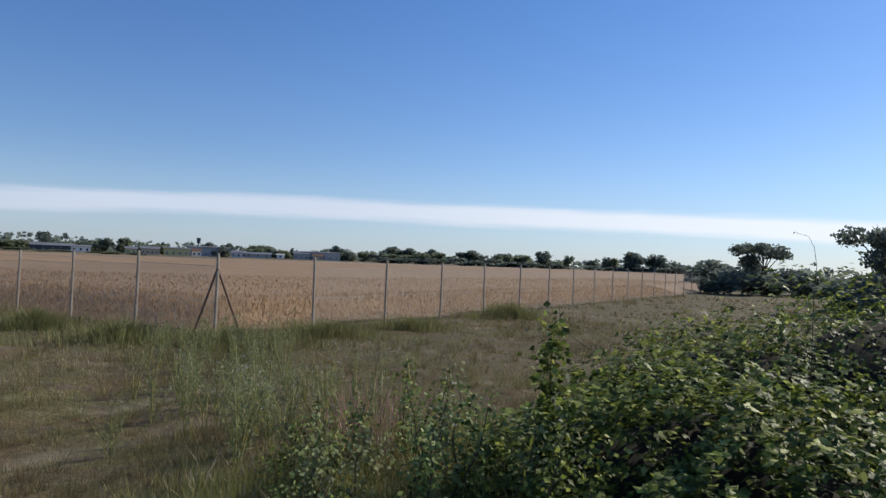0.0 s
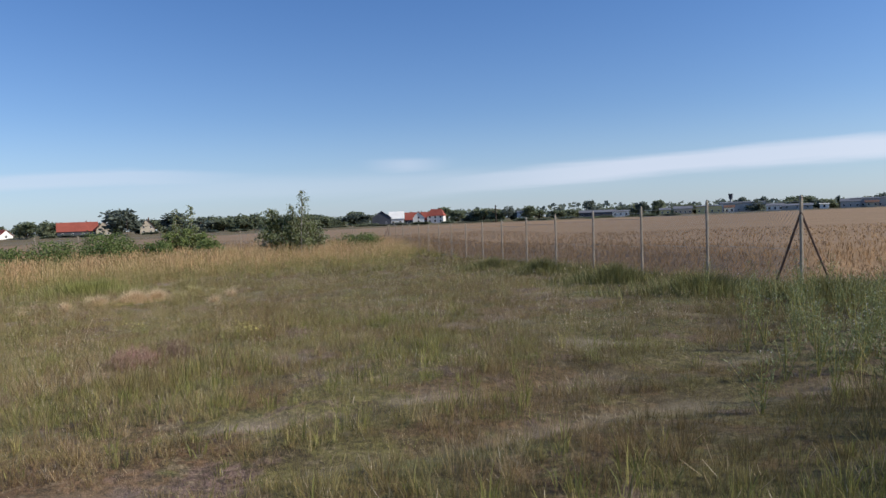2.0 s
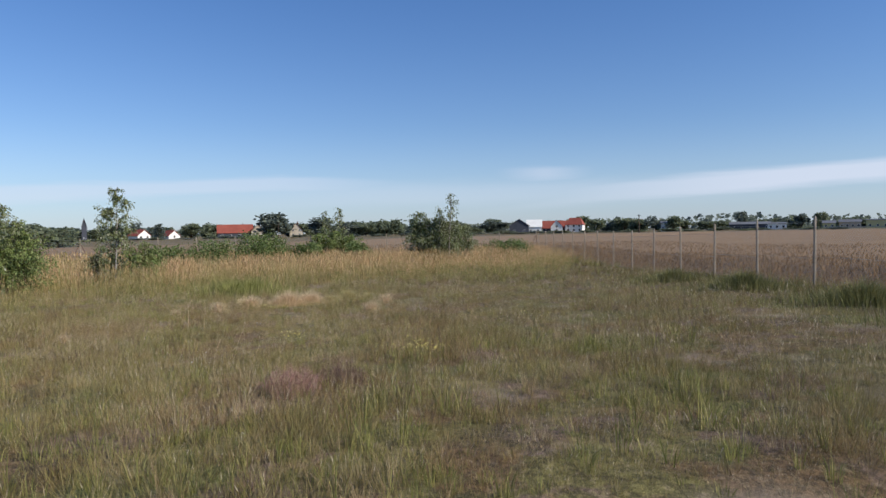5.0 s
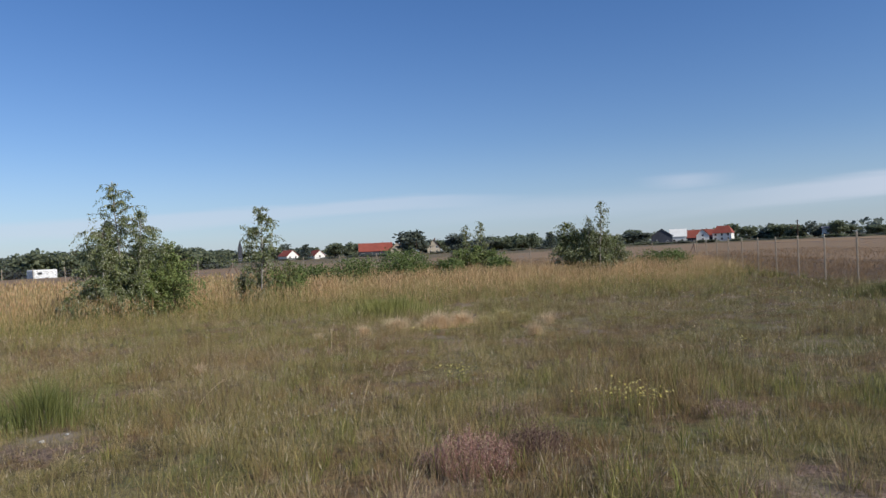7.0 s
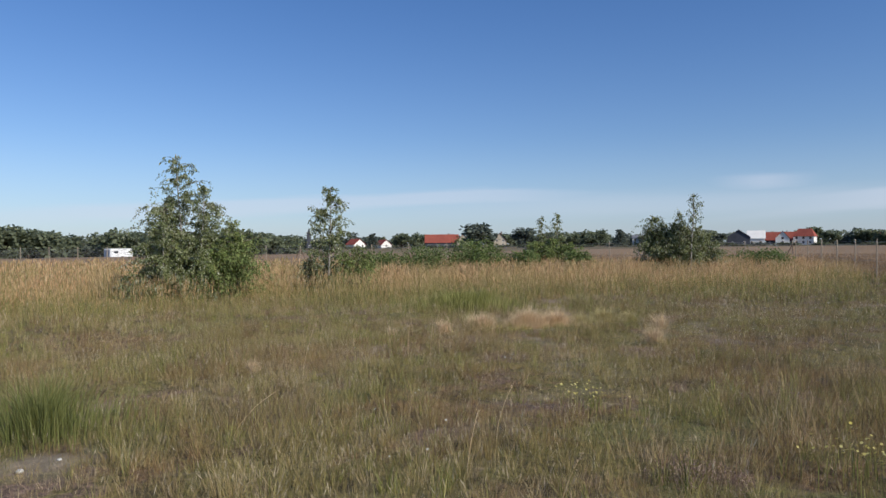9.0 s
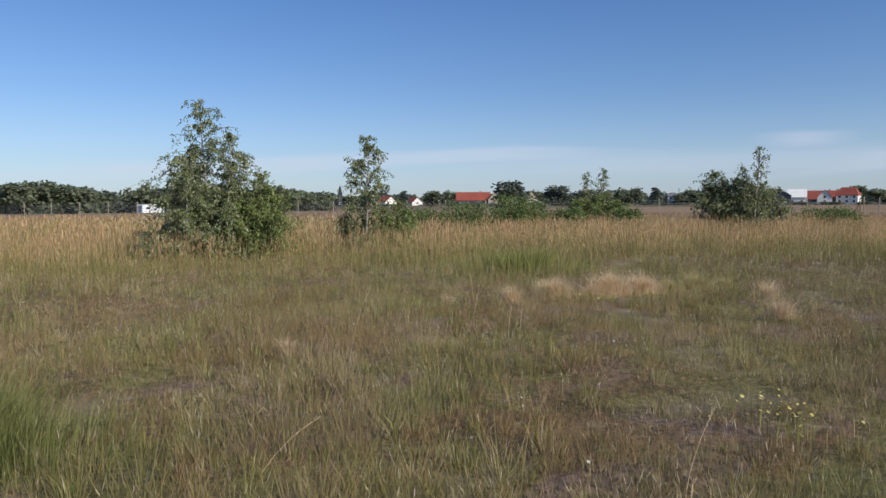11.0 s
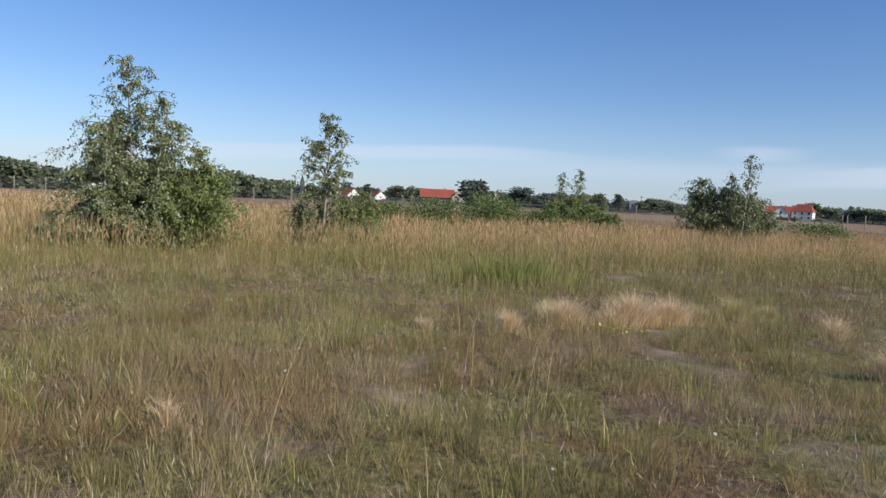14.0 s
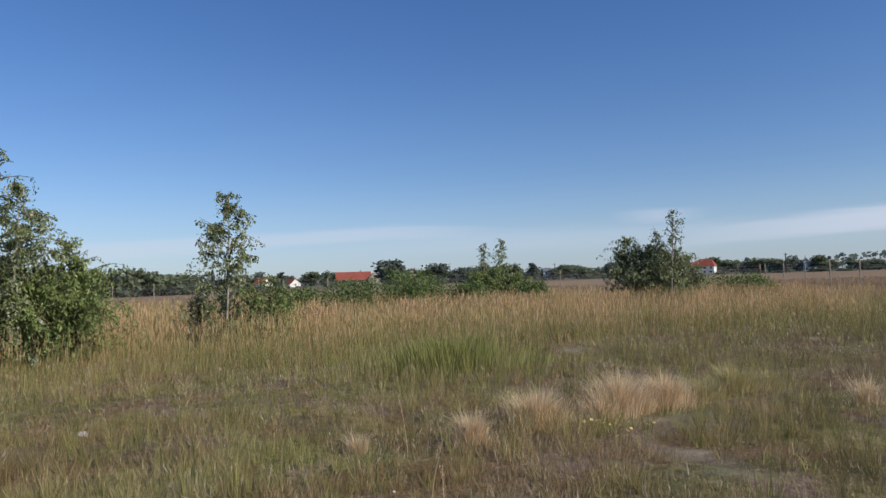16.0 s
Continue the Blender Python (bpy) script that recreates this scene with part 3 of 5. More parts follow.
def trodden(x, y):
    """How far grass keeps its height: low beside the ruts of the track and the sandy bald spots."""
    bald = patch(x, y, -17.6, 14.3, 1.0, 0.7) + patch(x, y, -18.7, 15.6, 0.5, 0.8) + 0.6 * patch(x, y, -18.9, 16.6, 0.5, 1.6)
    return (0.32 + 0.68 * sstep(ruts(x, y), 0.1, 0.8)) * (1 - 0.78 * np.clip(bald, 0, 1))


def tone_at(r, x, y, wild):
    """Which colour of the sward a spot takes, 0 dark to 1 pale."""
    return np.clip(0.42 + 0.22 * waves(x, y, 0.2, 81) + 0.2 * waves(x, y, 0.75, 82) + r.normal(0, wild, len(x)), 0, 1)


def heath():
    r = np.random.default_rng(51)
    low, tones, green, stalk = [], [], [], []
    # turf, tussocks and seed stalks, finer near the path
    for d0, d1, n, w, nt_, per, tw, box4 in ((0, 6.5, 700000, 0.0034, 32000, 25, 0.0047, (-24, 7, -4, 17)), (6.5, 13, 360000, 0.0068, 30000, 18, 0.0066, (-32, 14, -4, 26)),
                                             (13, 26, 240000, 0.015, 30000, 13, 0.0135, (-44, 26, -6, 40)), (26, 60, 110000, 0.045, 9000, 9, 0.045, (-78, 50, -10, 66))):
        x, y, d = pick(r, n, *box4, d0, d1)
        tz = tall_zone(x, y)
        edge = np.exp(-((y - fence_y(x)) / 1.6) ** 2)
        h = (r.gamma(2.2, 0.022, len(x)) + 0.018) * (1 + 0.35 * waves(x, y, 0.5, 62)) * (1 + 1.2 * edge) + 0.25 * tz * r.uniform(0, 1, len(x))
        h = np.maximum(h, 0.015) * trodden(x, y)
        low.append(blades(x, y, land(x, y), h, np.full(len(x), w) * r.uniform(0.6, 1.4, len(x)), r.uniform(0.1, 1.0, len(x)), r, -1.0))
        tones.append(np.repeat(tone_at(r, x, y, 0.13), 3))
        x, y, d = pick(r, nt_, *box4, d0, d1)
        rise = waves(x, y, 0.16, 61) + 0.7 * waves(x, y, 0.6, 64)
        edge = np.exp(-((y - fence_y(x)) / 1.6) ** 2)
        tz = np.maximum(tall_zone(x, y), 0.75 * tall_zone(x - 4.5, y) * (0.5 + 0.5 * np.clip(waves(x, y, 0.4, 66), -1, 1)))
        h = (0.075 + r.gamma(2.2, 0.062, len(x))) * np.clip(1 + 0.55 * rise, 0.35, 2.2) * (1 + 0.7 * edge) * trodden(x, y) + 0.4 * tz * r.uniform(0.3, 1, len(x))
        h = np.minimum(h, 0.62)
        rad = r.uniform(0.035, 0.13, len(x)) * (1 + 0.25 * np.clip(rise, -1, 1)) + 0.4 * tw
        tone = tone_at(r, x, y, 0.2)
        fresh = 0.3 + 0.7 * np.maximum(sstep(x, -11.5, -8.5), sstep(x, -17.0, -20.0))
        isg = r.uniform(0, 1, len(x)) < 0.03 + 0.5 * fresh * sstep(waves(x, y, 0.28, 83) + 0.5 * waves(x, y, 1.0, 84), 0.1, 1.0) + 0.45 * tz + 0.25 * edge
        c = ~isg
        low.append(tussocks(r, x[c], y[c], rad[c], h[c], per, tw, -1.0))
        tones.append(np.repeat(np.repeat(tone[c], per) + r.normal(0, 0.15, c.sum() * per), 3))
        green.append(tussocks(r, x[isg], y[isg], rad[isg] * 0.8, np.minimum(h[isg] * 1.3, 0.6), max(7, per * 2 // 3), tw * 0.95, 0.0 if d0 == 0 else -1.0, 0.55))
        k = (r.uniform(0, 1, len(x)) < 0.22 + 0.45 * (waves(x, y, 0.2, 69) > 0.3)) & (x < -2.0)
        stalk.append(tussocks(r, x[k], y[k], rad[k] * 1.6, (np.minimum(h[k], 0.35) * 0.6 + 0.2) * trodden(x[k], y[k]), 6 if d0 < 13 else 3, w * 0.85, 1.5, 0.4))
    # bold long blades close to the path
    x, y, d = pick(r, 4200, -24, 3, -3, 16, 0, 4.5)
    bold = waves(x, y, 0.35, 85) + 0.5 * waves(x, y, 1.2, 86) > 0.05
    x, y = x[bold], y[bold]
    h = r.uniform(0.2, 0.42, len(x)) * trodden(x, y)
    g = r.uniform(0, 1, len(x)) < 0.15 + 0.5 * sstep(x, -11.5, -8.5)
    green.append(tussocks(r, x[g], y[g], np.full(g.sum(), 0.06), h[g], 11, 0.0075, 0.0, 0.7))
    stalk.append(tussocks(r, x[~g], y[~g], np.full((~g).sum(), 0.09), h[~g], 7, 0.0046, 1.3, 0.6))
    # green stands in the sward
    for cx, cy, rr, n in ((-8.4, 5.9, 1.1, 60), (-6.6, 5.6, 0.8, 26), (-12.6, 8.0, 0.6, 24), (-18.5, 11.5, 0.9, 30), (-11.0, 12.6, 1.2, 44), (-5.0, 8.2, 0.9, 30), (-22.0, 15.5, 1.3, 60), (-18.75, 15.3, 0.5, 16), (-18.5, 16.4, 0.5, 16), (-18.2, 18.2, 0.5, 16), (-10.6, 6.9, 0.5, 16), (-3.5, 9.5, 0.8, 30), (-7.6, 12.0, 0.8, 30)):
        x, y = r.normal(cx, rr, n), r.normal(cy, rr * 0.7, n)
        green.append(tussocks(r, x, y, r.uniform(0.04, 0.12, n), r.uniform(0.14, 0.36, n), 24, 0.0042, 0.0, 0.6))
    # tall fringe on the bank by the start
    for bag, n, per, hh, w, hd in ((green, 330, 26, 0.36, 0.0034, 0.0), (stalk, 90, 6, 0.5, 0.0028, 1.4)):
        x, y = r.normal(0.0, 0.85, n), r.normal(4.0, 0.6, n)
        keep = (x < 1.75) & (waves(x, y, 0.8, 67) > -0.5)
        x, y = x[keep], y[keep]
        bag.append(tussocks(r, x, y, r.uniform(0.04, 0.12, len(x)), hh * r.uniform(0.5, 1.15, len(x)), per, w, hd, 0.5))
    # pale nodding grass at the foot of the bank
    x, y = r.normal(-1.3, 0.7, 70), r.normal(3.1, 0.35, 70)
    stalk.append(tussocks(r, x, y, np.full(70, 0.09), r.uniform(0.25, 0.45, 70), 8, 0.0042, 1.6, 0.8))
    return joined(*low), np.concatenate(tones), joined(*green), joined(*stalk)


_low, _tone, _green, _stalk = heath()
sward = new("heath_grass", mesh_from("heath_grass", *_low, HEATH))
sward.data.attributes.new("tone", "FLOAT", "POINT").data.foreach_set("value", np.clip(_tone, 0, 1).astype(np.float32))
tagged(sward, "short olive-brown dry heath grass in uneven tussocks", "grass", kind="stuff")
tagged(new("green_grass", mesh_from("green_grass", *_green, GREEN)), "fresh green grass blades among the dry heath", "grass", kind="stuff")
tagged(new("seed_stalks", mesh_from("seed_stalks", *_stalk, SEED)), "thin pale seed stalks standing over the heath", "grass", kind="stuff")


def tall_grass():
    r = np.random.default_rng(71)
    dry, feet = [], []
    for n, w, x0, x1 in ((200000, 0.0075, -36, -16), (80000, 0.016, -52, -32), (38000, 0.045, -84, -50)):
        x, y = r.uniform(x0, x1, n), r.uniform(2, 60, n)
        ok = (r.uniform(0, 1, n) < tall_zone(x, y)) & (y < fence_y(x) + 0.6) & (waves(x, y, 0.33, 72) > -0.3 + r.uniform(-0.5, 0.5, n))
        ok &= (np.hypot(x + 32.3, y - 12.8) > 1.2) & (np.hypot(x + 33.4, y - 18.4) > 0.6)
        ok &= ~((np.hypot((x + 24.5) / 1.8, (y - 18.0) / 2.6) < 1) & (r.uniform(0, 1, n) < 0.75))
        x, y = x[ok], y[ok]
        lush = sstep(waves(x, y, 0.13, 74) + 0.4 * waves(x, y, 0.5, 75), -0.1, 0.7) * sstep(x, -32, -25)
        h = r.uniform(0.42, 1.1, len(x)) * (0.9 + 0.2 * waves(x, y, 0.25, 73) + 0.16 * waves(x, y, 0.9, 76)) * (1 - 0.3 * lush)
        h = np.maximum(h, 0.2)
        g = r.uniform(0, 1, len(x)) < 0.34 + 0.5 * lush
        c = ~g
        dry.append(blades(x[c], y[c], land(x[c], y[c]), h[c], np.full(c.sum(), w) * r.uniform(0.6, 1.3, c.sum()), r.uniform(0.0, 0.16, c.sum()), r, 1.5))
        feet.append(blades(x[g], y[g], land(x[g], y[g]), h[g] * 0.72, np.full(g.sum(), w) * r.uniform(0.7, 1.4, g.sum()), r.uniform(0.05, 0.45, g.sum()), r, -1.0))
    return joined(*dry), joined(*feet)


_dry, _feet = tall_grass()
tagged(new("tall_dry_grass", mesh_from("tall_dry_grass", *_dry, TALL)), "tall orange-tan dry reed grass round the birches", "grass", kind="stuff")
tagged(new("tall_green_grass", mesh_from("tall_green_grass", *_feet, GREEN)), "green blades standing among the tall dry grass", "grass", kind="stuff")


def tuft(name, x, y, rx, ry, h, n, mat, label, category, w=0.008, head=1.4, lean=0.45, kind="", loose=False):
    """One clump of grass or flowers, fanning out from its foot."""
    r = np.random.default_rng(int(abs(x * 131 + y * 977)) + n)
    a, q = r.uniform(0, 6.283, n), np.sqrt(r.uniform(0, 1, n))
    if loose:
        q = np.abs(r.normal(0, 0.55, n))
        q *= 1 + 0.35 * np.sin(3 * a + x) + 0.25 * np.sin(5 * a + y)
    px, py = rx * q * np.cos(a), ry * q * np.sin(a)
    hh = h * r.uniform(0.45, 1.1, n) * np.clip(1.0 - 0.38 * q, 0.25, 1) * (1 + 0.25 * np.sin(9 * px / rx + x) * np.sin(7 * py / ry + y))
    z = land(x + px, y + py) - float(land(x, y))
    o = new(name, mesh_from(name, *blades(px, py, z, hh, np.full(n, w) * r.uniform(0.6, 1.3, n), r.uniform(0.05, lean, n), r, head, a + r.normal(0, 0.7, n)), mat))
    o.location = (x, y, float(land(x, y)))
    return tagged(o, label, category, kind=kind)


def cushion(x, y, rx, ry, h, n, mat, label):
    """A low dome of fine sprigs beset with tiny leaves or bells."""
    r = np.random.default_rng(int(abs(x * 313 + y * 71)) + n)
    a, q = r.uniform(0, 6.283, n), r.uniform(0, 1, n) ** 0.6
    q = q * (1 + 0.18 * np.sin(3 * a + x) + 0.12 * np.sin(5 * a + y))
    px, py = rx * q * np.cos(a), ry * q * np.sin(a)
    lump = 0.8 + 0.25 * np.sin(11 * px / rx + x) * np.sin(9 * py / ry + y)
    top = h * np.sqrt(np.clip(1.12 - q * q, 0.05, 1)) * lump * r.uniform(0.75, 1.15, n)
    z = land(x + px, y + py) - float(land(x, y))
    stems = blades(px * 0.9, py * 0.9, z, top, np.full(n, 0.0034), 0.5 * np.abs(q), r, -1.0, a)
    k = np.repeat(np.arange(n), 3)
    t = r.uniform(0.55, 1.05, len(k))
    pos = np.stack([px[k] * (0.9 + 0.1 * t), py[k] * (0.9 + 0.1 * t), z[k] + top[k] * t], 1) + r.normal(0, 0.012, (len(k), 3))
    o = new("heather", mesh_from("heather", *joined(stems, leaves(pos, 0.0135, r, -0.5, 0.7)), mat))
    o.location = (x, y, float(land(x, y)))
    return tagged(o, label, "heather", kind="stuff")


for x, y, rx, ry, h, n in ((-19.75, 13.9, 0.15, 0.15, 0.5, 420), (-19.8, 14.95, 0.36, 0.34, 0.58, 1300), (-19.5, 16.1, 0.38, 0.42, 0.64, 1500), (-19.3, 16.8, 0.34, 0.34, 0.56, 1100), (-19.05, 18.2, 0.34, 0.36, 0.52, 1000), (-18.9, 18.9, 0.26, 0.26, 0.36, 500), (-19.4, 15.55, 0.22, 0.22, 0.42, 420), (-19.2, 17.5, 0.26, 0.26, 0.4, 480)):
    tagged(tuft("straw_tuft", x, y, 1.1 * rx, 1.1 * ry, 0.8 * h, 2 * n, STRAW if y < 17.5 else OLDGRASS, "pale straw-coloured tuft of dead grass on the heath", "grass tuft", 0.0055, 0, 0.95, "", True), group="straw tufts in a row")
for x, y, h in ((-18.1, 9.05, 0.26), (-15.85, 15.8, 0.46), (-20.4, 13.0, 0.28), (-17.5, 18.2, 0.44)):
    tagged(tuft("straw_tuft", x, y, 0.45 * h, 0.45 * h, h, int(1300 * h), STRAW, "small lone pale tuft of dead grass", "grass tuft", 0.0045, 0, 1.0, "", True), group="lone dry tufts")
tuft("green_tuft", -15.7, 5.95, 1.1, 0.9, 0.72, 1700, LUSH, "lush bright green clump of grass on the dry heath", "grass tuft", 0.006, 0, 0.75, "stuff", True)
tuft("green_tuft", -24.3, 18.0, 1.9, 2.2, 0.62, 4800, FRESH, "wide patch of fresh green grass before the reeds", "grass tuft", 0.012, 0, 0.4, "stuff", True)
cushion(-9.55, 7.7, 0.42, 0.4, 0.29, 1500, HEATHER, "low pinkish heather cushion in the dry grass")
cushion(-9.4, 8.35, 0.36, 0.34, 0.26, 900, BROWNED, "withered dark brown heather cushion in the grass")
for x, y, rx in ((-14.85, 14.1, 0.5), (-8.74, 10.42, 0.35), (-10.6, 9.3, 0.4), (-11.5, 12.1, 0.5)):
    tagged(cushion(x, y, rx, 0.8 * rx, 0.17, 480, FADED, "faded low pinkish heather patch in the grass"), group="faded heather")


def flowers(x, y, rx, ry, h, n, mat, label, size=0.012):
    r = np.random.default_rng(n + int(abs(x * 100)))
    root = new("flower_patch")
    root.location = (x, y, float(land(x, y)))
    px, py = r.normal(0, rx / 2, n), r.normal(0, ry / 2, n)
    hh = h * r.uniform(0.6, 1.1, n)
    part_np("stem_mass", *blades(px, py, 0 * px, hh, np.full(n, 0.006), np.full(n, 0.05), r), GREEN, root)["kind"] = "stuff"
    vs, fs = [], []
    for i in range(n):
        ring = np.arange(6) * 1.047
        s = size * r.uniform(0.6, 1.3)
        vs.append(np.stack([px[i] + s * np.cos(ring), py[i] + s * np.sin(ring), hh[i] + s * 0.6 * np.sin(ring + r.uniform(0, 6))], 1))
        fs += [(i * 6, i * 6 + 1, i * 6 + 2), (i * 6, i * 6 + 2, i * 6 + 3), (i * 6, i * 6 + 3, i * 6 + 4), (i * 6, i * 6 + 4, i * 6 + 5)]
    part_np("petals", np.concatenate(vs), np.array(fs), mat, root)["kind"] = "stuff"
    return tagged(root, label, "flowers")


flowers(-9.75, 10.15, 0.55, 0.4, 0.27, 150, YELLOW, "patch of small yellow flowers in the heath", 0.010)
flowers(-12.68, 10.5, 0.4, 0.3, 0.24, 60, YELLOW, "patch of small yellow flowers in the heath")
flowers(-10.5, 14.5, 0.6, 0.5, 0.24, 22, YELLOW, "small sparse patch of yellow flowers")
flowers(-18.8, 15.0, 0.5, 0.3, 0.15, 34, YELLOW, "low yellow flowers beside the sandy patch", 0.015)
flowers(-15.43, 11.84, 0.1, 0.1, 0.2, 3, WHITE, "single white flower head in the heath", 0.018)
flowers(-13.5, 8.6, 1.6, 1.2, 0.18, 9, WHITE, "scattered tiny white flowers in the heath", 0.010)
flowers(-17.0, 11.2, 2.0, 1.6, 0.18, 12, WHITE, "scattered tiny white flowers in the heath", 0.010)


# ---- trees and shrubs ----
def birch(x, y, height, spread_r, n_leaf, stems, label, leaf=0.06, mat=BIRCH, top_thin=0.45, skirt=0.9, seed=1, bark=BARK, name="birch_tree", upright=0.0):
    """A young birch: thin white stems, rising boughs with hanging twigs, small leaves thinning to the top."""
    r = np.random.default_rng(seed)
    root = new(name)
    root.location = (x, y, float(land(x, y)))
    boughs, lp, twigs = [], [], []
    for sx, sy, hs in stems:
        H = height * hs
        lean = r.uniform(-0.06, 0.06, 2)
        zs = np.linspace(0, 1, 9)
        wob = np.cumsum(r.normal(0, 0.012, (9, 2)), 0) * H * 0.35
        trunk = np.stack([sx + lean[0] * H * zs + wob[:, 0], sy + lean[1] * H * zs + wob[:, 1], H * zs - 0.1 * (zs == 0), 0.042 * (H / 4.5) * (1 - 0.9 * zs) + 0.004], 1)
        part_np("trunk", *tubes([trunk], 8), bark, root, smooth_it=True)
        n_b = int(44 * hs) + 6
        for i in range(n_b):
            f = 0.08 + 0.9 * (i + r.uniform(0, 1)) / n_b
            p0 = np.array([np.interp(f, zs, trunk[:, c]) for c in range(3)])
            reach = spread_r * hs * (skirt * (1 - f) ** 0.65 + 0.08) * r.uniform(0.5, 1.12)
            a = r.uniform(0, 6.283)
            out = np.array([np.cos(a), np.sin(a), 0])
            rise = (r.uniform(0.25, 0.9) + upright) * reach
            pts = [p0 + out * reach * t + np.array([0, 0, rise * t - 0.55 * reach * t * t]) for t in np.linspace(0, 1, 5)]
            boughs.append([(*p, 0.011 * (1 - 0.8 * t) * (H / 4.5) ** 0.5 + 0.002) for p, t in zip(pts, np.linspace(0, 1, 5))])
            m = max(6, int(n_leaf / (len(stems) * n_b) * (1.25 - top_thin * f) * (0.5 + reach / spread_r)))
            n_t = 3 + int(4 * min(1.5, reach))
            per = max(2, m // n_t)
            for t in r.uniform(0.15, 1.0, n_t):
                q = p0 + out * reach * t + np.array([0, 0, rise * t - 0.55 * reach * t * t])
                ln = (0.14 + 0.30 * reach ** 0.7) * r.uniform(0.5, 1.3)
                w = out * r.uniform(-0.1, 0.6) + r.normal(0, 0.55, 3) * np.array([1, 1, 0.3])
                k = r.uniform(0, 1.05, per)[:, None]
                fall = r.uniform(0.2, 1.0)
                lp.append(q + w * ln * k + np.array([0, 0, -1.0]) * ln * fall * k * k * 1.2 + r.normal(0, 0.035, (per, 3)))
                if len(twigs) < 260:
                    twigs.append([(*q, 0.0035), (*(q + w * ln * 0.5 + np.array([0, 0, -0.3 * ln * fall])), 0.0028), (*(q + w * ln + np.array([0, 0, -1.2 * ln * fall])), 0.0015)])
    part_np("branchwork", *tubes(boughs, 4), TWIG, root)["kind"] = "stuff"
    part_np("twig_mass", *tubes(twigs, 3), TWIG, root)["kind"] = "stuff"
    lp = np.concatenate(lp)
    lp[:, 2] = np.maximum(lp[:, 2], 0.04 + 0.25 * r.uniform(0, 1, len(lp)))
    part_np("foliage", *leaves(lp, leaf * 1.25, r, 0.8, 0.5), mat, root)
    return tagged(root, label, "tree")


birch(-32.4, 12.25, 5.1, 2.1, 60000, ((0, 0, 1.0), (-0.5, -0.5, 0.74), (0.3, 0.35, 0.78), (-0.3, 0.7, 0.62), (0.25, -0.8, 0.64), (0.1, -0.3, 0.5), (0.2, 0.2, 0.48)), "bushy multi-stemmed young birch standing in tall dry grass", 0.062, skirt=1.05, seed=3)
birch(-32.15, 13.75, 2.75, 1.2, 13000, ((0, 0, 1.0), (0.25, 0.2, 0.85), (-0.2, 0.35, 0.75), (-0.1, -0.3, 0.8), (0.1, -0.6, 0.7)), "dark green bushy sapling leaning against the large birch", 0.066, SHRUB, 0.2, 1.2, 5, TWIG, upright=0.5)
birch(-33.5, 18.35, 4.3, 1.3, 7000, ((0, 0, 1.0),), "slender young birch with a white trunk in tall grass", 0.07, top_thin=0.55, skirt=0.9, seed=23, upright=0.55)
birch(-33.0, 19.1, 1.85, 0.8, 3800, ((0.1, 0.2, 1.0), (-0.1, -0.3, 0.9), (0.2, 0.5, 0.75)), "low green undergrowth at the slender birch's foot", 0.066, SHRUB, 0.1, 1.1, 9, TWIG, "sapling_bush", 0.5)
birch(-33.8, 17.6, 1.4, 0.7, 1300, ((0, 0, 1.0), (0.1, 0.3, 0.8)), "small green sapling beside the slender birch", 0.066, BIRCH, 0.1, 1.1, 10, TWIG, "sapling_bush", 0.5)
birch(-33.2, 41.6, 3.45, 1.7, 26000, ((0, 0, 0.85), (-0.9, -0.9, 1.0), (0.7, 0.6, 0.8), (1.1, 1.1, 0.72), (-0.4, -0.3, 0.9), (-1.2, -1.1, 0.8), (0.3, 0.2, 0.82), (-0.6, -0.7, 0.85)), "broad dark willow bush behind the tall grass", 0.085, BIRCH, 0.1, 1.0, 12, TWIG, "willow_bush", 0.6)
birch(-32.3, 41.3, 4.75, 1.35, 3600, ((0, 0, 1.0), (-0.5, -0.4, 0.8)), "thin birch top rising out of the bush", 0.085, skirt=0.7, seed=14, upright=0.9)
birch(-46.8, 44.1, 4.3, 1.15, 4200, ((-0.35, -0.3, 0.93), (0.5, 0.5, 1.0)), "pair of thin young birches far in the grass", 0.1, skirt=0.8, seed=17, upright=0.4)
birch(-46.4, 44.0, 2.3, 1.5, 6200, ((0, 0, 1.0), (-0.9, -0.8, 0.9), (0.9, 0.8, 0.85)), "low green bush at the foot of the thin birches", 0.1, SHRUB, 0.0, 1.1, 18, TWIG, "sapling_bush", 0.5)


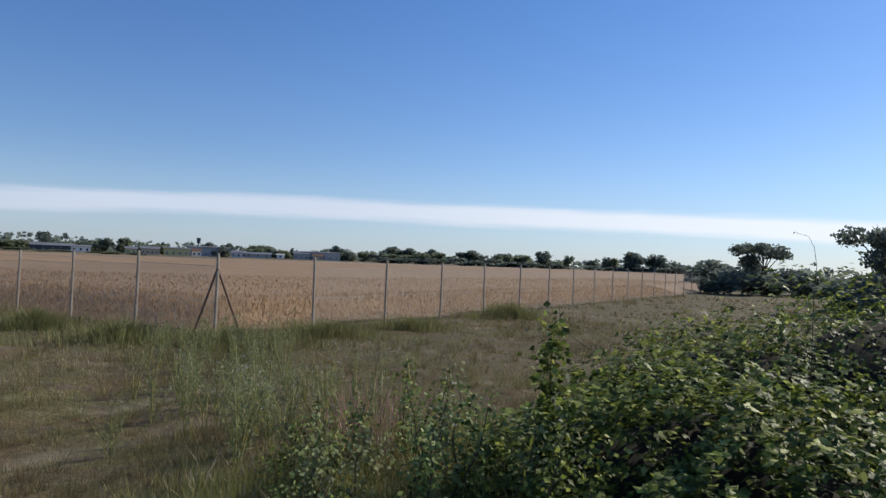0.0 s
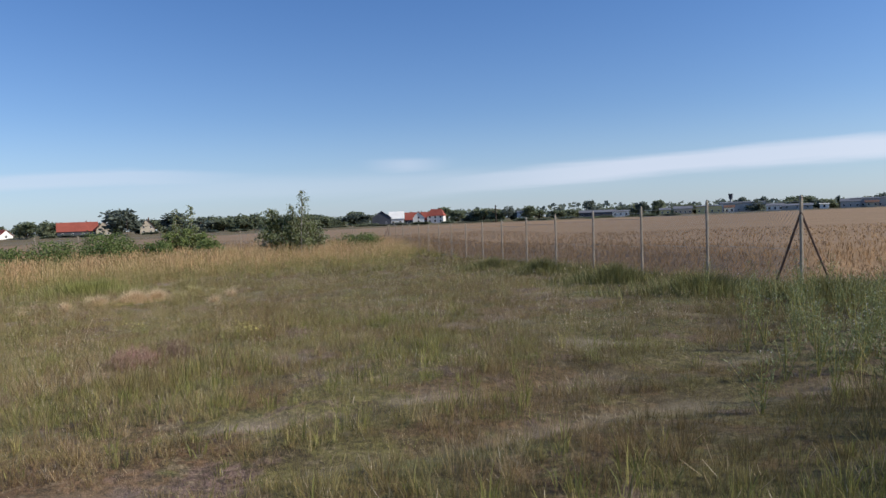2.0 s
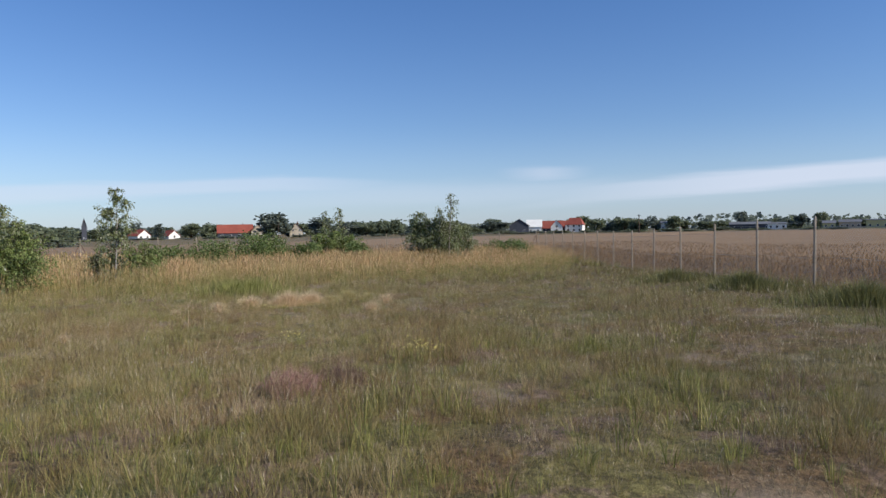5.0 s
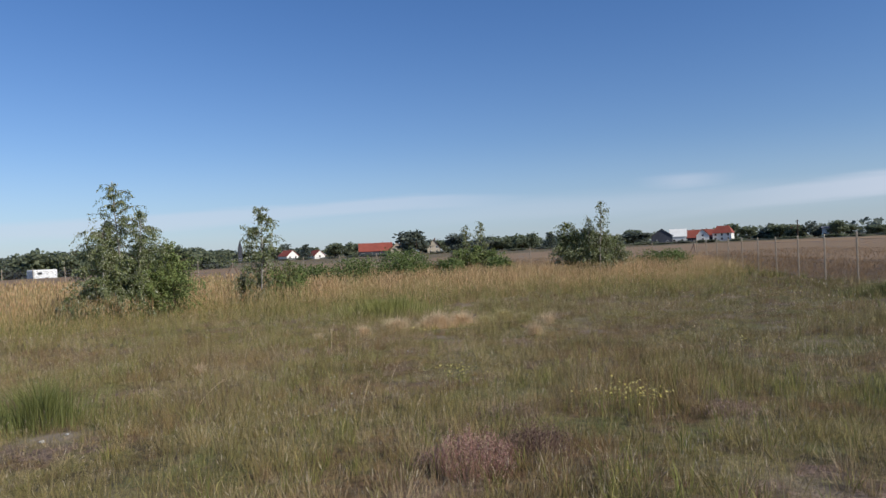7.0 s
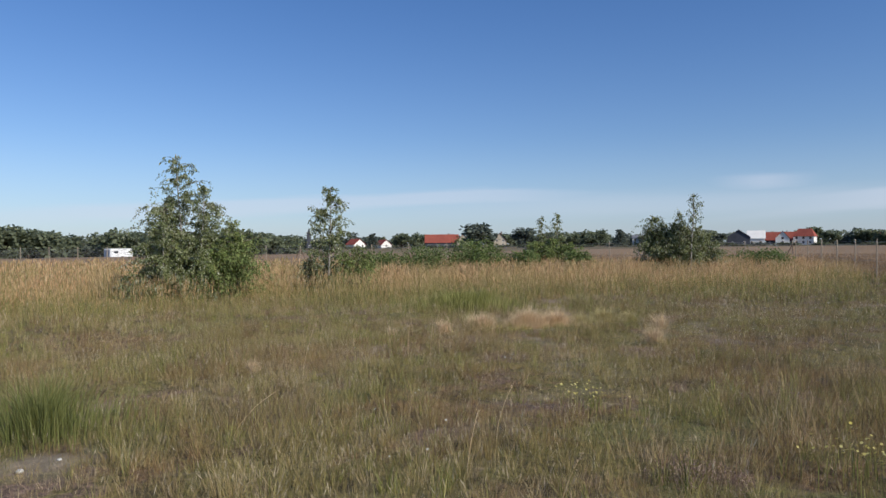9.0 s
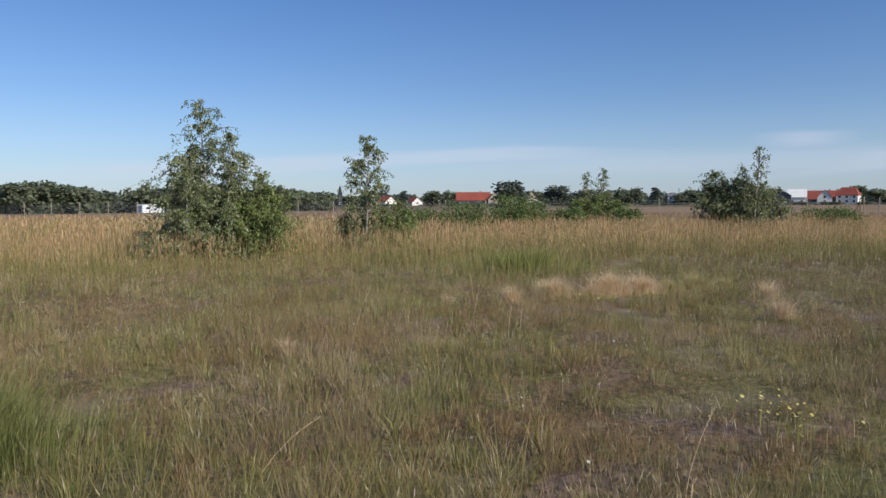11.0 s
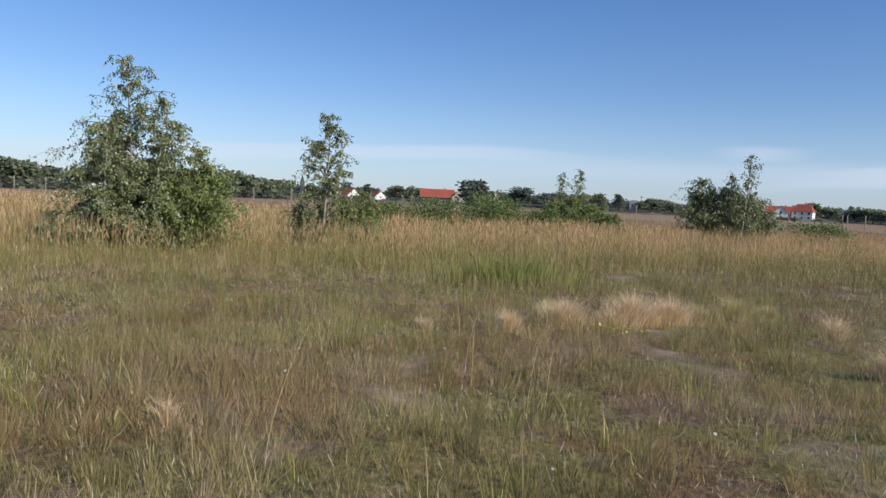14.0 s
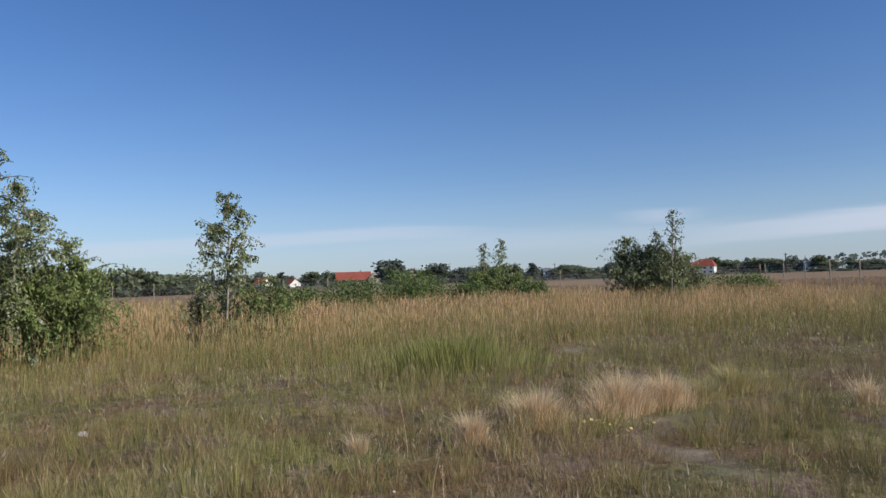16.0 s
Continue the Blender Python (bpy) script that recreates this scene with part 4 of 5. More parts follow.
def low_shrub(x, y, rx, ry, h, n, leaf, mat, label, seed, name="shrub"):
    """A low rounded shrub: many stems and a domed, ragged crown."""
    r = np.random.default_rng(seed)
    root = new(name)
    root.location = (x, y, float(land(x, y)))
    a, q = r.uniform(0, 6.283, n), r.uniform(0, 1, n) ** 0.45
    ph = r.uniform(0, 1, n)
    lump = 1 + 0.22 * np.sin(3 * a + seed) + 0.15 * np.sin(7 * a + 2 * seed)
    rad = q * np.sqrt(1 - (ph * 0.92) ** 2) * lump
    pos = np.stack([rx * rad * np.cos(a), ry * rad * np.sin(a), h * ph * q ** 0.4 * (0.82 + 0.2 * lump)], 1) + r.normal(0, 0.05, (n, 3))
    pos[:, 2] = np.maximum(pos[:, 2], 0.05)
    st = []
    for i in range(14):
        b, e = r.uniform(0, 6.283), r.uniform(0.2, 0.8)
        st.append([(0.1 * math.cos(b), 0.1 * math.sin(b), -0.05, 0.012), (rx * e * 0.5 * math.cos(b), ry * e * 0.5 * math.sin(b), h * 0.5, 0.008), (rx * e * math.cos(b), ry * e * math.sin(b), h * 0.85, 0.003)])
    part_np("stem_mass", *tubes(st, 4), TWIG, root)["kind"] = "stuff"
    part_np("foliage", *leaves(pos, leaf, r, 0.1, 0.7), mat, root)
    return tagged(root, label, "shrub")


for i, (x, y, rx, ry, h) in enumerate(((-43.2, 33.6, 1.6, 1.6, 2.0), (-40.6, 40.6, 1.0, 0.9, 1.2), (-44.0, 30.6, 1.7, 1.6, 1.55), (-45.0, 36.0, 1.7, 1.5, 1.6), (-42.2, 37.2, 1.1, 1.1, 1.25), (-32.1, 48.6, 2.0, 1.6, 1.25), (-44.6, 27.5, 1.6, 1.5, 1.3))):
    tagged(low_shrub(x, y, 1.25 * rx, 1.25 * ry, 1.15 * h, 3600, 0.13, BROOM, "bright green broom shrub among the tall grass", 80 + i), group="green shrubs")
for x, y, rx, ry, h in ((-2.6, 16.2, 1.5, 0.8, 0.6), (-0.3, 15.5, 1.3, 0.8, 0.6), (-5.2, 19.4, 1.2, 0.7, 0.6), (1.8, 17.4, 1.2, 0.7, 0.6), (-8.6, 23.6, 1.3, 0.8, 0.6), (9.3, 24.6, 1.0, 0.8, 0.8), (4.6, 19.9, 1.1, 0.6, 0.5), (-12.0, 27.5, 1.4, 0.8, 0.6)):
    tagged(tuft("weed_clump", x, y, 1.35 * rx, 1.3 * ry, 0.9 * h, 2600, WEED, "dark green clump of rank weeds at the fence", "weeds", 0.013, 0, 0.7, "stuff", True), group="weeds along the fence")


# ---- bramble heap by the start ----
def trefoils(pos, face, size, r):
    """Leaves of three pointed, folded leaflets that turn their upper side outwards and up."""
    n = len(pos)
    nrm = 0.7 * face / (np.linalg.norm(face, axis=1)[:, None] + 1e-9) + np.array([0, 0, 0.45]) + r.normal(0, 0.38, (n, 3))
    nrm /= np.linalg.norm(nrm, axis=1)[:, None]
    side = np.cross(nrm, r.normal(size=(n, 3)))
    side /= np.linalg.norm(side, axis=1)[:, None]
    fore = np.cross(nrm, side)
    vs, fs = [], []
    for j, turn in enumerate((0.0, 1.35, -1.35)):
        t = turn + r.normal(0, 0.15, (n, 1))
        d, e = fore * np.cos(t) + side * np.sin(t), side * np.cos(t) - fore * np.sin(t)
        z = size[:, None] * (1.0 if j == 0 else 0.8) * r.uniform(0.8, 1.2, (n, 1))
        sag = nrm * z * r.uniform(-0.1, 0.35, (n, 1))
        mid = pos + d * z * 0.5
        vs.append(np.stack([pos, mid + e * z * 0.34 - nrm * z * 0.1, pos + d * z * 1.08 - sag, mid - e * z * 0.34 - nrm * z * 0.1], 1).reshape(-1, 3))
        k = np.arange(n)[:, None] * 4 + j * n * 4
        fs += [k + np.array([[0, 1, 2]]), k + np.array([[0, 2, 3]])]
    return np.concatenate(vs), np.concatenate(fs)


def bramble():
    r = np.random.default_rng(91)
    root = new("bramble_bush")
    root.location = (2.8, 3.6, float(land(2.8, 3.6)))
    inv = Matrix.Translation(root.location).inverted()
    lp, face, core = [], [], []
    # Last lump stands out of view, added to cast shade on the heap's front.
    for cx, cy, cz, ax, ay, az, n in ((3.05, 3.5, -0.25, 1.65, 1.95, 1.0, 27000), (6.9, 5.6, -0.2, 2.3, 2.6, 1.65, 12000), (5.2, 6.2, -0.2, 1.6, 1.9, 1.1, 9000), (1.7, 3.4, -0.25, 0.6, 0.9, 0.42, 4000), (4.9, 2.2, -0.2, 1.35, 1.4, 1.75, 11000)):
        a, u = r.uniform(0, 6.283, n), r.uniform(-0.12, 1, n)
        q = np.sqrt(1 - u * u)
        d = np.stack([np.cos(a) * q, np.sin(a) * q, u], 1)
        lump = 1 + 0.11 * np.sin(4 * a + 3 * u) + 0.11 * np.sin(9 * a - 7 * u + cx) + 0.10 * np.sin(17 * a + 11 * u) * np.sin(13 * u + 5 * a)
        thick = np.sin(15 * a + 9 * u) * np.sin(13 * u - 9 * a + cy) + 0.5 * np.sin(31 * a - 23 * u)
        hollow = thick < -0.05
        rad = lump * (1 - np.abs(r.normal(0, 0.10, n)) - 0.13 * hollow) + 0.05 * (r.uniform(0, 1, n) > 0.95)
        # Leaves thinned in hollows and low in front, so the dark core shows.
        full = r.uniform(0, 1, n) < np.where(hollow, 0.22, 0.95) * np.where((u < 0.4) & (np.sin(a) < 0.1) & (np.sin(7 * a + cx) < 0.5), 0.3, 1.0)
        d, rad = d[full], rad[full]
        n = len(rad)
        lp.append(np.array([cx, cy, cz]) + d * rad[:, None] * np.array([ax, ay, az]))
        face.append(d / np.array([ax, ay, az]) * az)
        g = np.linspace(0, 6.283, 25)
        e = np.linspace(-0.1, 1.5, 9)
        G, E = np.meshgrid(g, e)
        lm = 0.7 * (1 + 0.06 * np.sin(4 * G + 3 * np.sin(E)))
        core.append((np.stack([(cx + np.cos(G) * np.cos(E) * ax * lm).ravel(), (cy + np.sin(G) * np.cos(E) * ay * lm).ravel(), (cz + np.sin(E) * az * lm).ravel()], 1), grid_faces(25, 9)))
    off = np.array(root.location)
    lp = np.concatenate(lp) - off
    v, f = trefoils(lp, np.concatenate(face), r.uniform(0.036, 0.07, len(lp)), r)
    part_np("foliage", v, f, BRAMBLE, root, "glossy green bramble leaves")
    # Dark shell closes the view through and paints the bush's inner shade.
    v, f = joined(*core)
    part_np("shade_core", v - off, f, SHADECORE, root, "dark inner shell painting in the shade among the stems")
    canes = []
    for i in range(16):
        a = r.uniform(0, 6.283)
        x0, y0 = 3.5 + 0.8 * math.cos(a), 3.9 + 1.0 * math.sin(a)
        if i > 8:
            x0, y0 = 6.2 + 1.6 * math.cos(a), 5.4 + 1.6 * math.sin(a)
        z0 = 0.25
        dx, dy = r.normal(0, 0.3, 2)
        canes.append([(x0, y0, z0, 0.006), (x0 + dx * 0.4, y0 + dy * 0.4, z0 + 0.5, 0.004), (x0 + dx, y0 + dy, z0 + r.uniform(0.6, 0.8), 0.0015)])
    for c in canes:
        v, f = tubes([c], 4)
        part_np("cane", v - off, f, TWIG, root, "thin bare cane")
    return tagged(root, "large heap of green bramble and wild vine", "bush")


bramble()


def vine(x, y, h, n, seed, label, mat=BRAMBLE, leaf=0.05):
    """A leafy upright shoot."""
    r = np.random.default_rng(seed)
    root = new("wild_shoot")
    root.location = (x, y, float(land(x, y)))
    t = np.linspace(0, 1, 8)
    c = np.cumsum(r.normal(0, 0.02, (8, 2)), 0)
    st = np.stack([c[:, 0], c[:, 1], h * t - 0.05 * (t == 0), 0.006 * (1 - 0.8 * t) + 0.001], 1)
    part_np("stem", *tubes([st], 5), TWIG, root)
    f = r.uniform(0.1, 1, n)
    pos = np.stack([np.interp(f, t, st[:, 0]), np.interp(f, t, st[:, 1]), np.interp(f, t, st[:, 2])], 1) + r.normal(0, 0.05, (n, 3))
    part_np("foliage", *leaves(pos, leaf, r, 0.3, 0.7), mat, root)
    return tagged(root, label, "plant", "shoots before the bramble")


for i in range(44):
    vx, vy = random.uniform(0.3, 1.8), random.uniform(2.8, 5.0)
    vine(vx, vy, random.uniform(0.2, 0.5) + 0.2 * (vx > 1), 130, 200 + i, "leafy green wild shoot at the bramble's edge", (BRAMBLE, SHRUB, HERB)[i % 3], 0.036)
vine(1.97, 3.92, 1.12, 520, 300, "tall leafy hop shoot standing out of the bramble edge", BRAMBLE, 0.055)
flowers(1.33, 3.9, 0.025, 0.025, 0.66, 7, WHITE, "white thistle head before the bramble", 0.014)
tuft("dry_grass_clump", 1.0, 4.9, 0.35, 0.5, 0.62, 260, HEATHER, "reddish dry grass standing before the bramble", "grass tuft", 0.006, 1.3, 0.3)


def herb(seed, h):
    """A tall grey-green weed: branching stem, narrow leaves, tiny pale heads."""
    r = np.random.default_rng(seed)
    root = new("tall_weed")
    stems, lp, tips = [], [], []
    for k in range(5):
        a, q = r.uniform(0, 6.283), r.uniform(0.05, 0.22)
        top = np.array([q * math.cos(a), q * math.sin(a), h * r.uniform(0.75, 1.0)])
        stems.append([(0, 0, -0.04, 0.005), (*(top * np.array([0.4, 0.4, 0.5])), 0.004), (*top, 0.0015)])
        t = r.uniform(0.1, 1, 34)[:, None]
        lp.append(top * np.array([1, 1, 1]) * t ** np.array([[1.4, 1.4, 1.0]]) + r.normal(0, 0.03, (34, 3)))
        tips.append(top + r.normal(0, 0.03, (5, 3)))
    part_np("stem", *tubes(stems, 4), GREEN, root)
    lp = np.concatenate(lp)
    lp[:, 2] = np.maximum(lp[:, 2], 0.03)
    part_np("foliage", *leaves(lp, 0.05, r, -0.6, 0.2), HERB, root)
    part_np("seed_fluff", *leaves(np.concatenate(tips), 0.011, r, 0, 0.9), WHITE, root, "tiny whitish heads")["kind"] = "stuff"
    return tagged(root, "tall grey-green weed with tiny whitish heads in the heath", "plant", "tall weeds towards the fence corner")


HERBS = [herb(400 + i, h) for i, h in enumerate((0.62, 0.75, 0.88, 0.55))]
spots = []
for i in range(80):
    wy = random.uniform(4.6, 15.5)
    spots.append((random.gauss(0.15 - 0.05 * (wy - 6), 0.45 + 0.05 * (wy - 4.6)), wy))
for i, (wx, wy) in enumerate(spots):
    m = pose(wx, wy, float(land(wx, wy)), random.uniform(-8, 8), random.uniform(-8, 8), random.uniform(0, 360))
    if i < 4:
        HERBS[i].matrix_basis = m
    else:
        copy_thing(HERBS[i % 4], m)


# ---- far trees ----
def tree_mesh(seed, n, leaf, mat, shape):
    """A tree of unit height: trunk, limbs and a crown of many small leaf clumps."""
    r = np.random.default_rng(seed)
    root = new("tree")
    limbs = [[(0, 0, -0.03, 0.028), (0.01, 0, 0.25, 0.02), (0, 0.01, 0.7, 0.008)]]
    lobes = []
    for i in range(11):
        a = r.uniform(0, 6.283)
        if shape == "round":
            z, q = r.uniform(0.2, 0.82), r.uniform(0.08, 0.32)
            s = r.uniform(0.14, 0.22)
        elif shape == "wide":
            z, q = r.uniform(0.5, 0.86), r.uniform(0.05, 0.52)
            s = r.uniform(0.12, 0.19)
        elif shape == "cone":
            z = 0.1 + 0.8 * (i / 11)
            q = 0.03
            s = 0.21 * (1.05 - z)
        else:
            z, q = r.uniform(0.12, 0.75), r.uniform(0.1, 0.45)
            s = r.uniform(0.15, 0.26)
        c = (q * math.cos(a), q * math.sin(a), z)
        lobes.append((c, s))
        limbs.append([(0, 0, max(0.1, z - 0.35), 0.012), (c[0] * 0.6, c[1] * 0.6, z - 0.1, 0.008), (*c, 0.003)])
    part_np("trunk", *tubes(limbs, 5), TWIG, root)
    pos = []
    for c, s in lobes:
        d = r.normal(size=(n // 11, 3))
        d /= np.linalg.norm(d, axis=1)[:, None]
        flat = np.array([1.25, 1.25, 0.55]) if shape == "wide" else np.array([1, 1, 0.9])
        pos.append(np.array(c) + d * flat * (s * r.uniform(0.5, 1.12, (n // 11, 1))))
    pos = np.concatenate(pos)
    pos[:, 2] = np.maximum(pos[:, 2], 0.03)
    part_np("crown", *leaves(pos, leaf, r, 0.1, 0.9), mat, root)
    return root


PROTO = {}
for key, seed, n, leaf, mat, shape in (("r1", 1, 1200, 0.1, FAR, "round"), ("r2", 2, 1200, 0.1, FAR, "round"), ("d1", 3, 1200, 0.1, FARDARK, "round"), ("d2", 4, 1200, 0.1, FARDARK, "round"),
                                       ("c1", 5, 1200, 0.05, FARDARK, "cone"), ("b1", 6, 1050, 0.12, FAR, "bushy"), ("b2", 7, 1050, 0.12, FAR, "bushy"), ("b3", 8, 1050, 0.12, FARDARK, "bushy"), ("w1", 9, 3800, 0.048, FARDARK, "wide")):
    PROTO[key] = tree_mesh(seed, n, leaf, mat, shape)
USED = set()
LABELS = {"r": "rounded leafy green tree on the far field edge", "d": "dark rounded tree on the far field edge", "c": "dark narrow conifer among the far houses", "b": "bushy green hedge tree on the far field edge", "w": "flat-topped spreading dark tree beyond the brambles"}


def plant(key, x, y, h, width, name="tree"):
    sx = width / (0.85 if key[0] in "rd" else 0.36 if key[0] == "c" else 1.25 if key[0] == "w" else 1.0)
    m = pose(x, y, float(land(x, y)) - 0.02 * h, 0, 0, random.uniform(0, 360))
    ob = PROTO[key]
    if key in USED:
        ob = copy_thing(ob, m)
    else:
        USED.add(key)
        ob.matrix_basis = m
    ob.scale = (sx, sx, h)
    tagged(ob, LABELS[key[0]], "tree", "far trees")
    return ob


FARK = 1.9


def away(x, y, k=FARK):
    return -5.4 + (x + 5.4) * k, 3.8 + (y - 3.8) * k


def far_tree(key, x, y, w, top, k=FARK):
    px, py = away(x, y, k)
    plant(key, px, py, (top - 0.95) * k + 2.05, w * k)


for row in (("d1", -187.3, 152.5, 12.5, 8.3), ("d2", -184.0, 170.0, 10.5, 7.0), ("b3", -178.0, 176.0, 9.0, 5.2), ("c1", -145.4, 173.5, 4.5, 5.9), ("c1", -202.8, 121.8, 4.2, 5.5), ("r2", -156.4, 177.3, 4.5, 5.8), ("d2", -127.7, 192.6, 8.7, 4.4),
            ("d1", 53.0, 295.0, 8, 7.1), ("d2", 60.0, 294.0, 9, 6.8), ("d1", 70.6, 291.5, 7, 6.7), ("d2", 79.7, 268.3, 10, 6.5), ("d1", 92.0, 264.0, 9, 5.7), ("r1", 99.0, 262.0, 8, 5.5), ("d2", 103.5, 249.3, 8, 7.1), ("r2", 111.4, 245.9, 4, 6.0)):
    far_tree(*row)
for row in (("d1", 114.6, 233.3, 5.5, 4.0), ("d2", 118.8, 230.9, 4, 5.6), ("r1", 121.6, 229.8, 4, 5.2), ("d1", 122.5, 217.5, 8, 7.4), ("d2", 128.5, 214.0, 8, 7.0), ("b3", 151, 235, 9, 4.8), ("b3", 157, 231, 8, 4.6), ("r1", -172, 180, 8, 4.4), ("r2", -166, 184, 7, 4.0)):
    far_tree(*row)
plant("w1", 47.7, 57.8, 5.6, 5.6)
plant("w1", 33.2, 30.6, 5.3, 4.6)
for x, y, h, w in ((44.0, 59.5, 2.3, 4.5), (48.0, 57.5, 2.6, 5.0), (51.5, 55.0, 2.6, 5.0), (40.5, 38.0, 2.6, 5.0), (36.0, 32.5, 2.8, 4.0), (30.5, 29.5, 2.3, 3.5), (54, 61, 3.0, 6), (60, 76, 3.6, 7), (66, 90, 4.2, 8), (72, 97, 4.4, 8)):
    plant("b3", x, y, h, w)
# taller trees among the far workshops
for yw, key, h, w in ((14.6, "d1", 13.5, 10), (12.0, "b3", 8, 14), (10.6, "d2", 11, 9), (9.4, "r1", 11.5, 9), (8.2, "b3", 8.5, 10), (6.6, "c1", 9, 4), (3.5, "d1", 11, 11), (2.0, "d2", 11, 9), (0.2, "r2", 10, 8), (-1.6, "b3", 7, 9), (-2.9, "c1", 9.5, 5), (-4.4, "b3", 6.5, 8), (-6.4, "d1", 12, 11), (-7.3, "b3", 8, 10)):
    plant(key, -540 * math.sin(radians(yw)), 540 * math.cos(radians(yw)), h, w)
# undergrowth that closes the clumps of trees beyond the corn
for yw, w in ((-10.0, 20), (-11.6, 18), (-13.6, 18), (-16.3, 24), (-19.2, 26), (-21.6, 22), (-24.4, 10), (-27.4, 18), (-29.4, 22), (-30.8, 18), (-32.6, 26), (-34.6, 26)):
    plant("b3", -470 * math.sin(radians(yw)), 470 * math.cos(radians(yw)), random.uniform(3.5, 6.0), w)
# hedge along the near left field edge
for i in range(38):
    y = -28 + i * 2.7
    if 24 < y < 31 or y > 60:
        continue
    plant(random.choice(("b1", "b2", "r1", "b1")), -127 - 6 * random.random(), y, random.uniform(4.2, 5.8), random.uniform(5.0, 7.0))
for i in range(30):
    y = -24 + i * 3.6
    if y > 62:
        continue
    plant(random.choice(("b1", "b2", "b3")), -134 - 5 * random.random(), y, random.uniform(3.6, 5.0), random.uniform(5, 7))
# trees behind and between the houses, and low growth before them
for i in range(100):
    yw = radians(84 - i * 1.1 + random.uniform(-0.5, 0.5))
    d = 545 + random.uniform(-25, 25)
    h = random.uniform(8.0, 13.0) if yw > 0.32 else random.uniform(6.0, 10.0)
    plant(random.choice(("b1", "b2", "b3", "r1", "r2", "b3")), -5.4 - d * math.sin(yw), 3.8 + d * math.cos(yw), h, random.uniform(12, 19))
for i in range(46):
    yw = radians(82 - i * 1.65 + random.uniform(-0.5, 0.5))
    d = 400 + random.uniform(-25, 25)
    plant(random.choice(("b1", "b2", "b3")), -5.4 - d * math.sin(yw), 3.8 + d * math.cos(yw), random.uniform(0.9, 2.0), random.uniform(9, 15))


# ---- distant woods ----
def woods():
    r = np.random.default_rng(131)
    n = 9000
    yw = r.uniform(-1.9, 2.2, n)
    d = r.uniform(900, 1050, n)
    pos = np.stack([-d * np.sin(yw), d * np.cos(yw), -3 + r.uniform(0, 1, n) * (13 + 5 * np.exp(-((yw - 0.36) / 0.16) ** 2) + 2 * np.sin(9 * yw) + 1.5 * np.sin(31 * yw))], 1)
    return leaves(pos, 6.0, r, 0.0, 0.9)


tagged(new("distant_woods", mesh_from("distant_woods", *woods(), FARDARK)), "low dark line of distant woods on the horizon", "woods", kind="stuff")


# ---- houses ----
def house(name, x, y, w, depth, eave, ridge, turn, wall_m, roof_m, label, gable_front=False, hip=0.0, rows=1, cols=3, chimney=True):
    """A small house: walls, pitched roof with overhang, framed windows, chimney."""
    root = new(name)
    root.matrix_basis = pose(x, y, float(land(x, y)), 0, 0, turn)
    hw, hd = w / 2, depth / 2
    bm = bmesh.new()
    if gable_front:
        prof = [(-hw, -0.3), (hw, -0.3), (hw, eave), (0, ridge), (-hw, eave)]
        a, b = [bm.verts.new((px, -hd, pz)) for px, pz in prof], [bm.verts.new((px, hd, pz)) for px, pz in prof]
    else:
        prof = [(-hd, -0.3), (hd, -0.3), (hd, eave), (0, ridge if not hip else eave), (-hd, eave)]
        if hip:
            prof = prof[:3] + prof[4:]
        a, b = [bm.verts.new((-hw, py, pz)) for py, pz in prof], [bm.verts.new((hw, py, pz)) for py, pz in prof]
    bm.faces.new(a)
    bm.faces.new(b[::-1])
    for i in range(len(prof)):
        j = (i + 1) % len(prof)
        bm.faces.new((a[i], b[i], b[j], a[j]))
    bmesh.ops.recalc_face_normals(bm, faces=bm.faces)
    part("wall", bm, wall_m, root)
    over, th = 0.45, 0.18
    for sgn in (-1, 1):
        bm = bmesh.new()
        if gable_front:
            sl = (ridge - eave) / hw
            q = [(0, -hd - over, ridge), (0, hd + over, ridge), (sgn * (hw + over), hd + over, eave - over * sl), (sgn * (hw + over), -hd - over, eave - over * sl)]
        else:
            sl = (ridge - eave) / hd
            q = [(-hw - over + hip, 0, ridge), (hw + over - hip, 0, ridge), (hw + over, sgn * (hd + over), eave - over * sl), (-hw - over, sgn * (hd + over), eave - over * sl)]
        lo, hi = [bm.verts.new((p[0], p[1], p[2] + 0.02)) for p in q], [bm.verts.new((p[0], p[1], p[2] + 0.02 + th)) for p in q]
        bm.faces.new(lo)
        bm.faces.new(hi[::-1])
        for i in range(4):
            j = (i + 1) % 4
            bm.faces.new((lo[i], hi[i], hi[j], lo[j]))
        bmesh.ops.recalc_face_normals(bm, faces=bm.faces)
        part("roof", bm, roof_m, root)
    if hip:
        for sgn in (-1, 1):
            bm = bmesh.new()
            sl = (ridge - eave) / hd
            q = [(sgn * (hw + over - hip), 0, ridge), (sgn * (hw + over), hd + over, eave - over * sl), (sgn * (hw + over), -hd - over, eave - over * sl)]
            lo, hi = [bm.verts.new((p[0], p[1], p[2] + 0.02)) for p in q], [bm.verts.new((p[0], p[1], p[2] + 0.02 + th)) for p in q]
            bm.faces.new(lo)
            bm.faces.new(hi[::-1])
            for i in range(3):
                j = (i + 1) % 3
                bm.faces.new((lo[i], hi[i], hi[j], lo[j]))
            bmesh.ops.recalc_face_normals(bm, faces=bm.faces)
            part("roof", bm, roof_m, root)
    for rr in range(rows):
        for cc in range(cols):
            wx = -hw + w * (cc + 0.5) / cols
            wz = 0.9 + rr * 2.7
            bm = bmesh.new()
            box(bm, wx - 0.62, wx + 0.62, -hd - 0.05, -hd + 0.06, wz, wz + 1.35)
            win = part("window", bm, WHITEPAINT if wall_m not in (WHITEWALL,) else BROWNROOF, root)
            bm = bmesh.new()
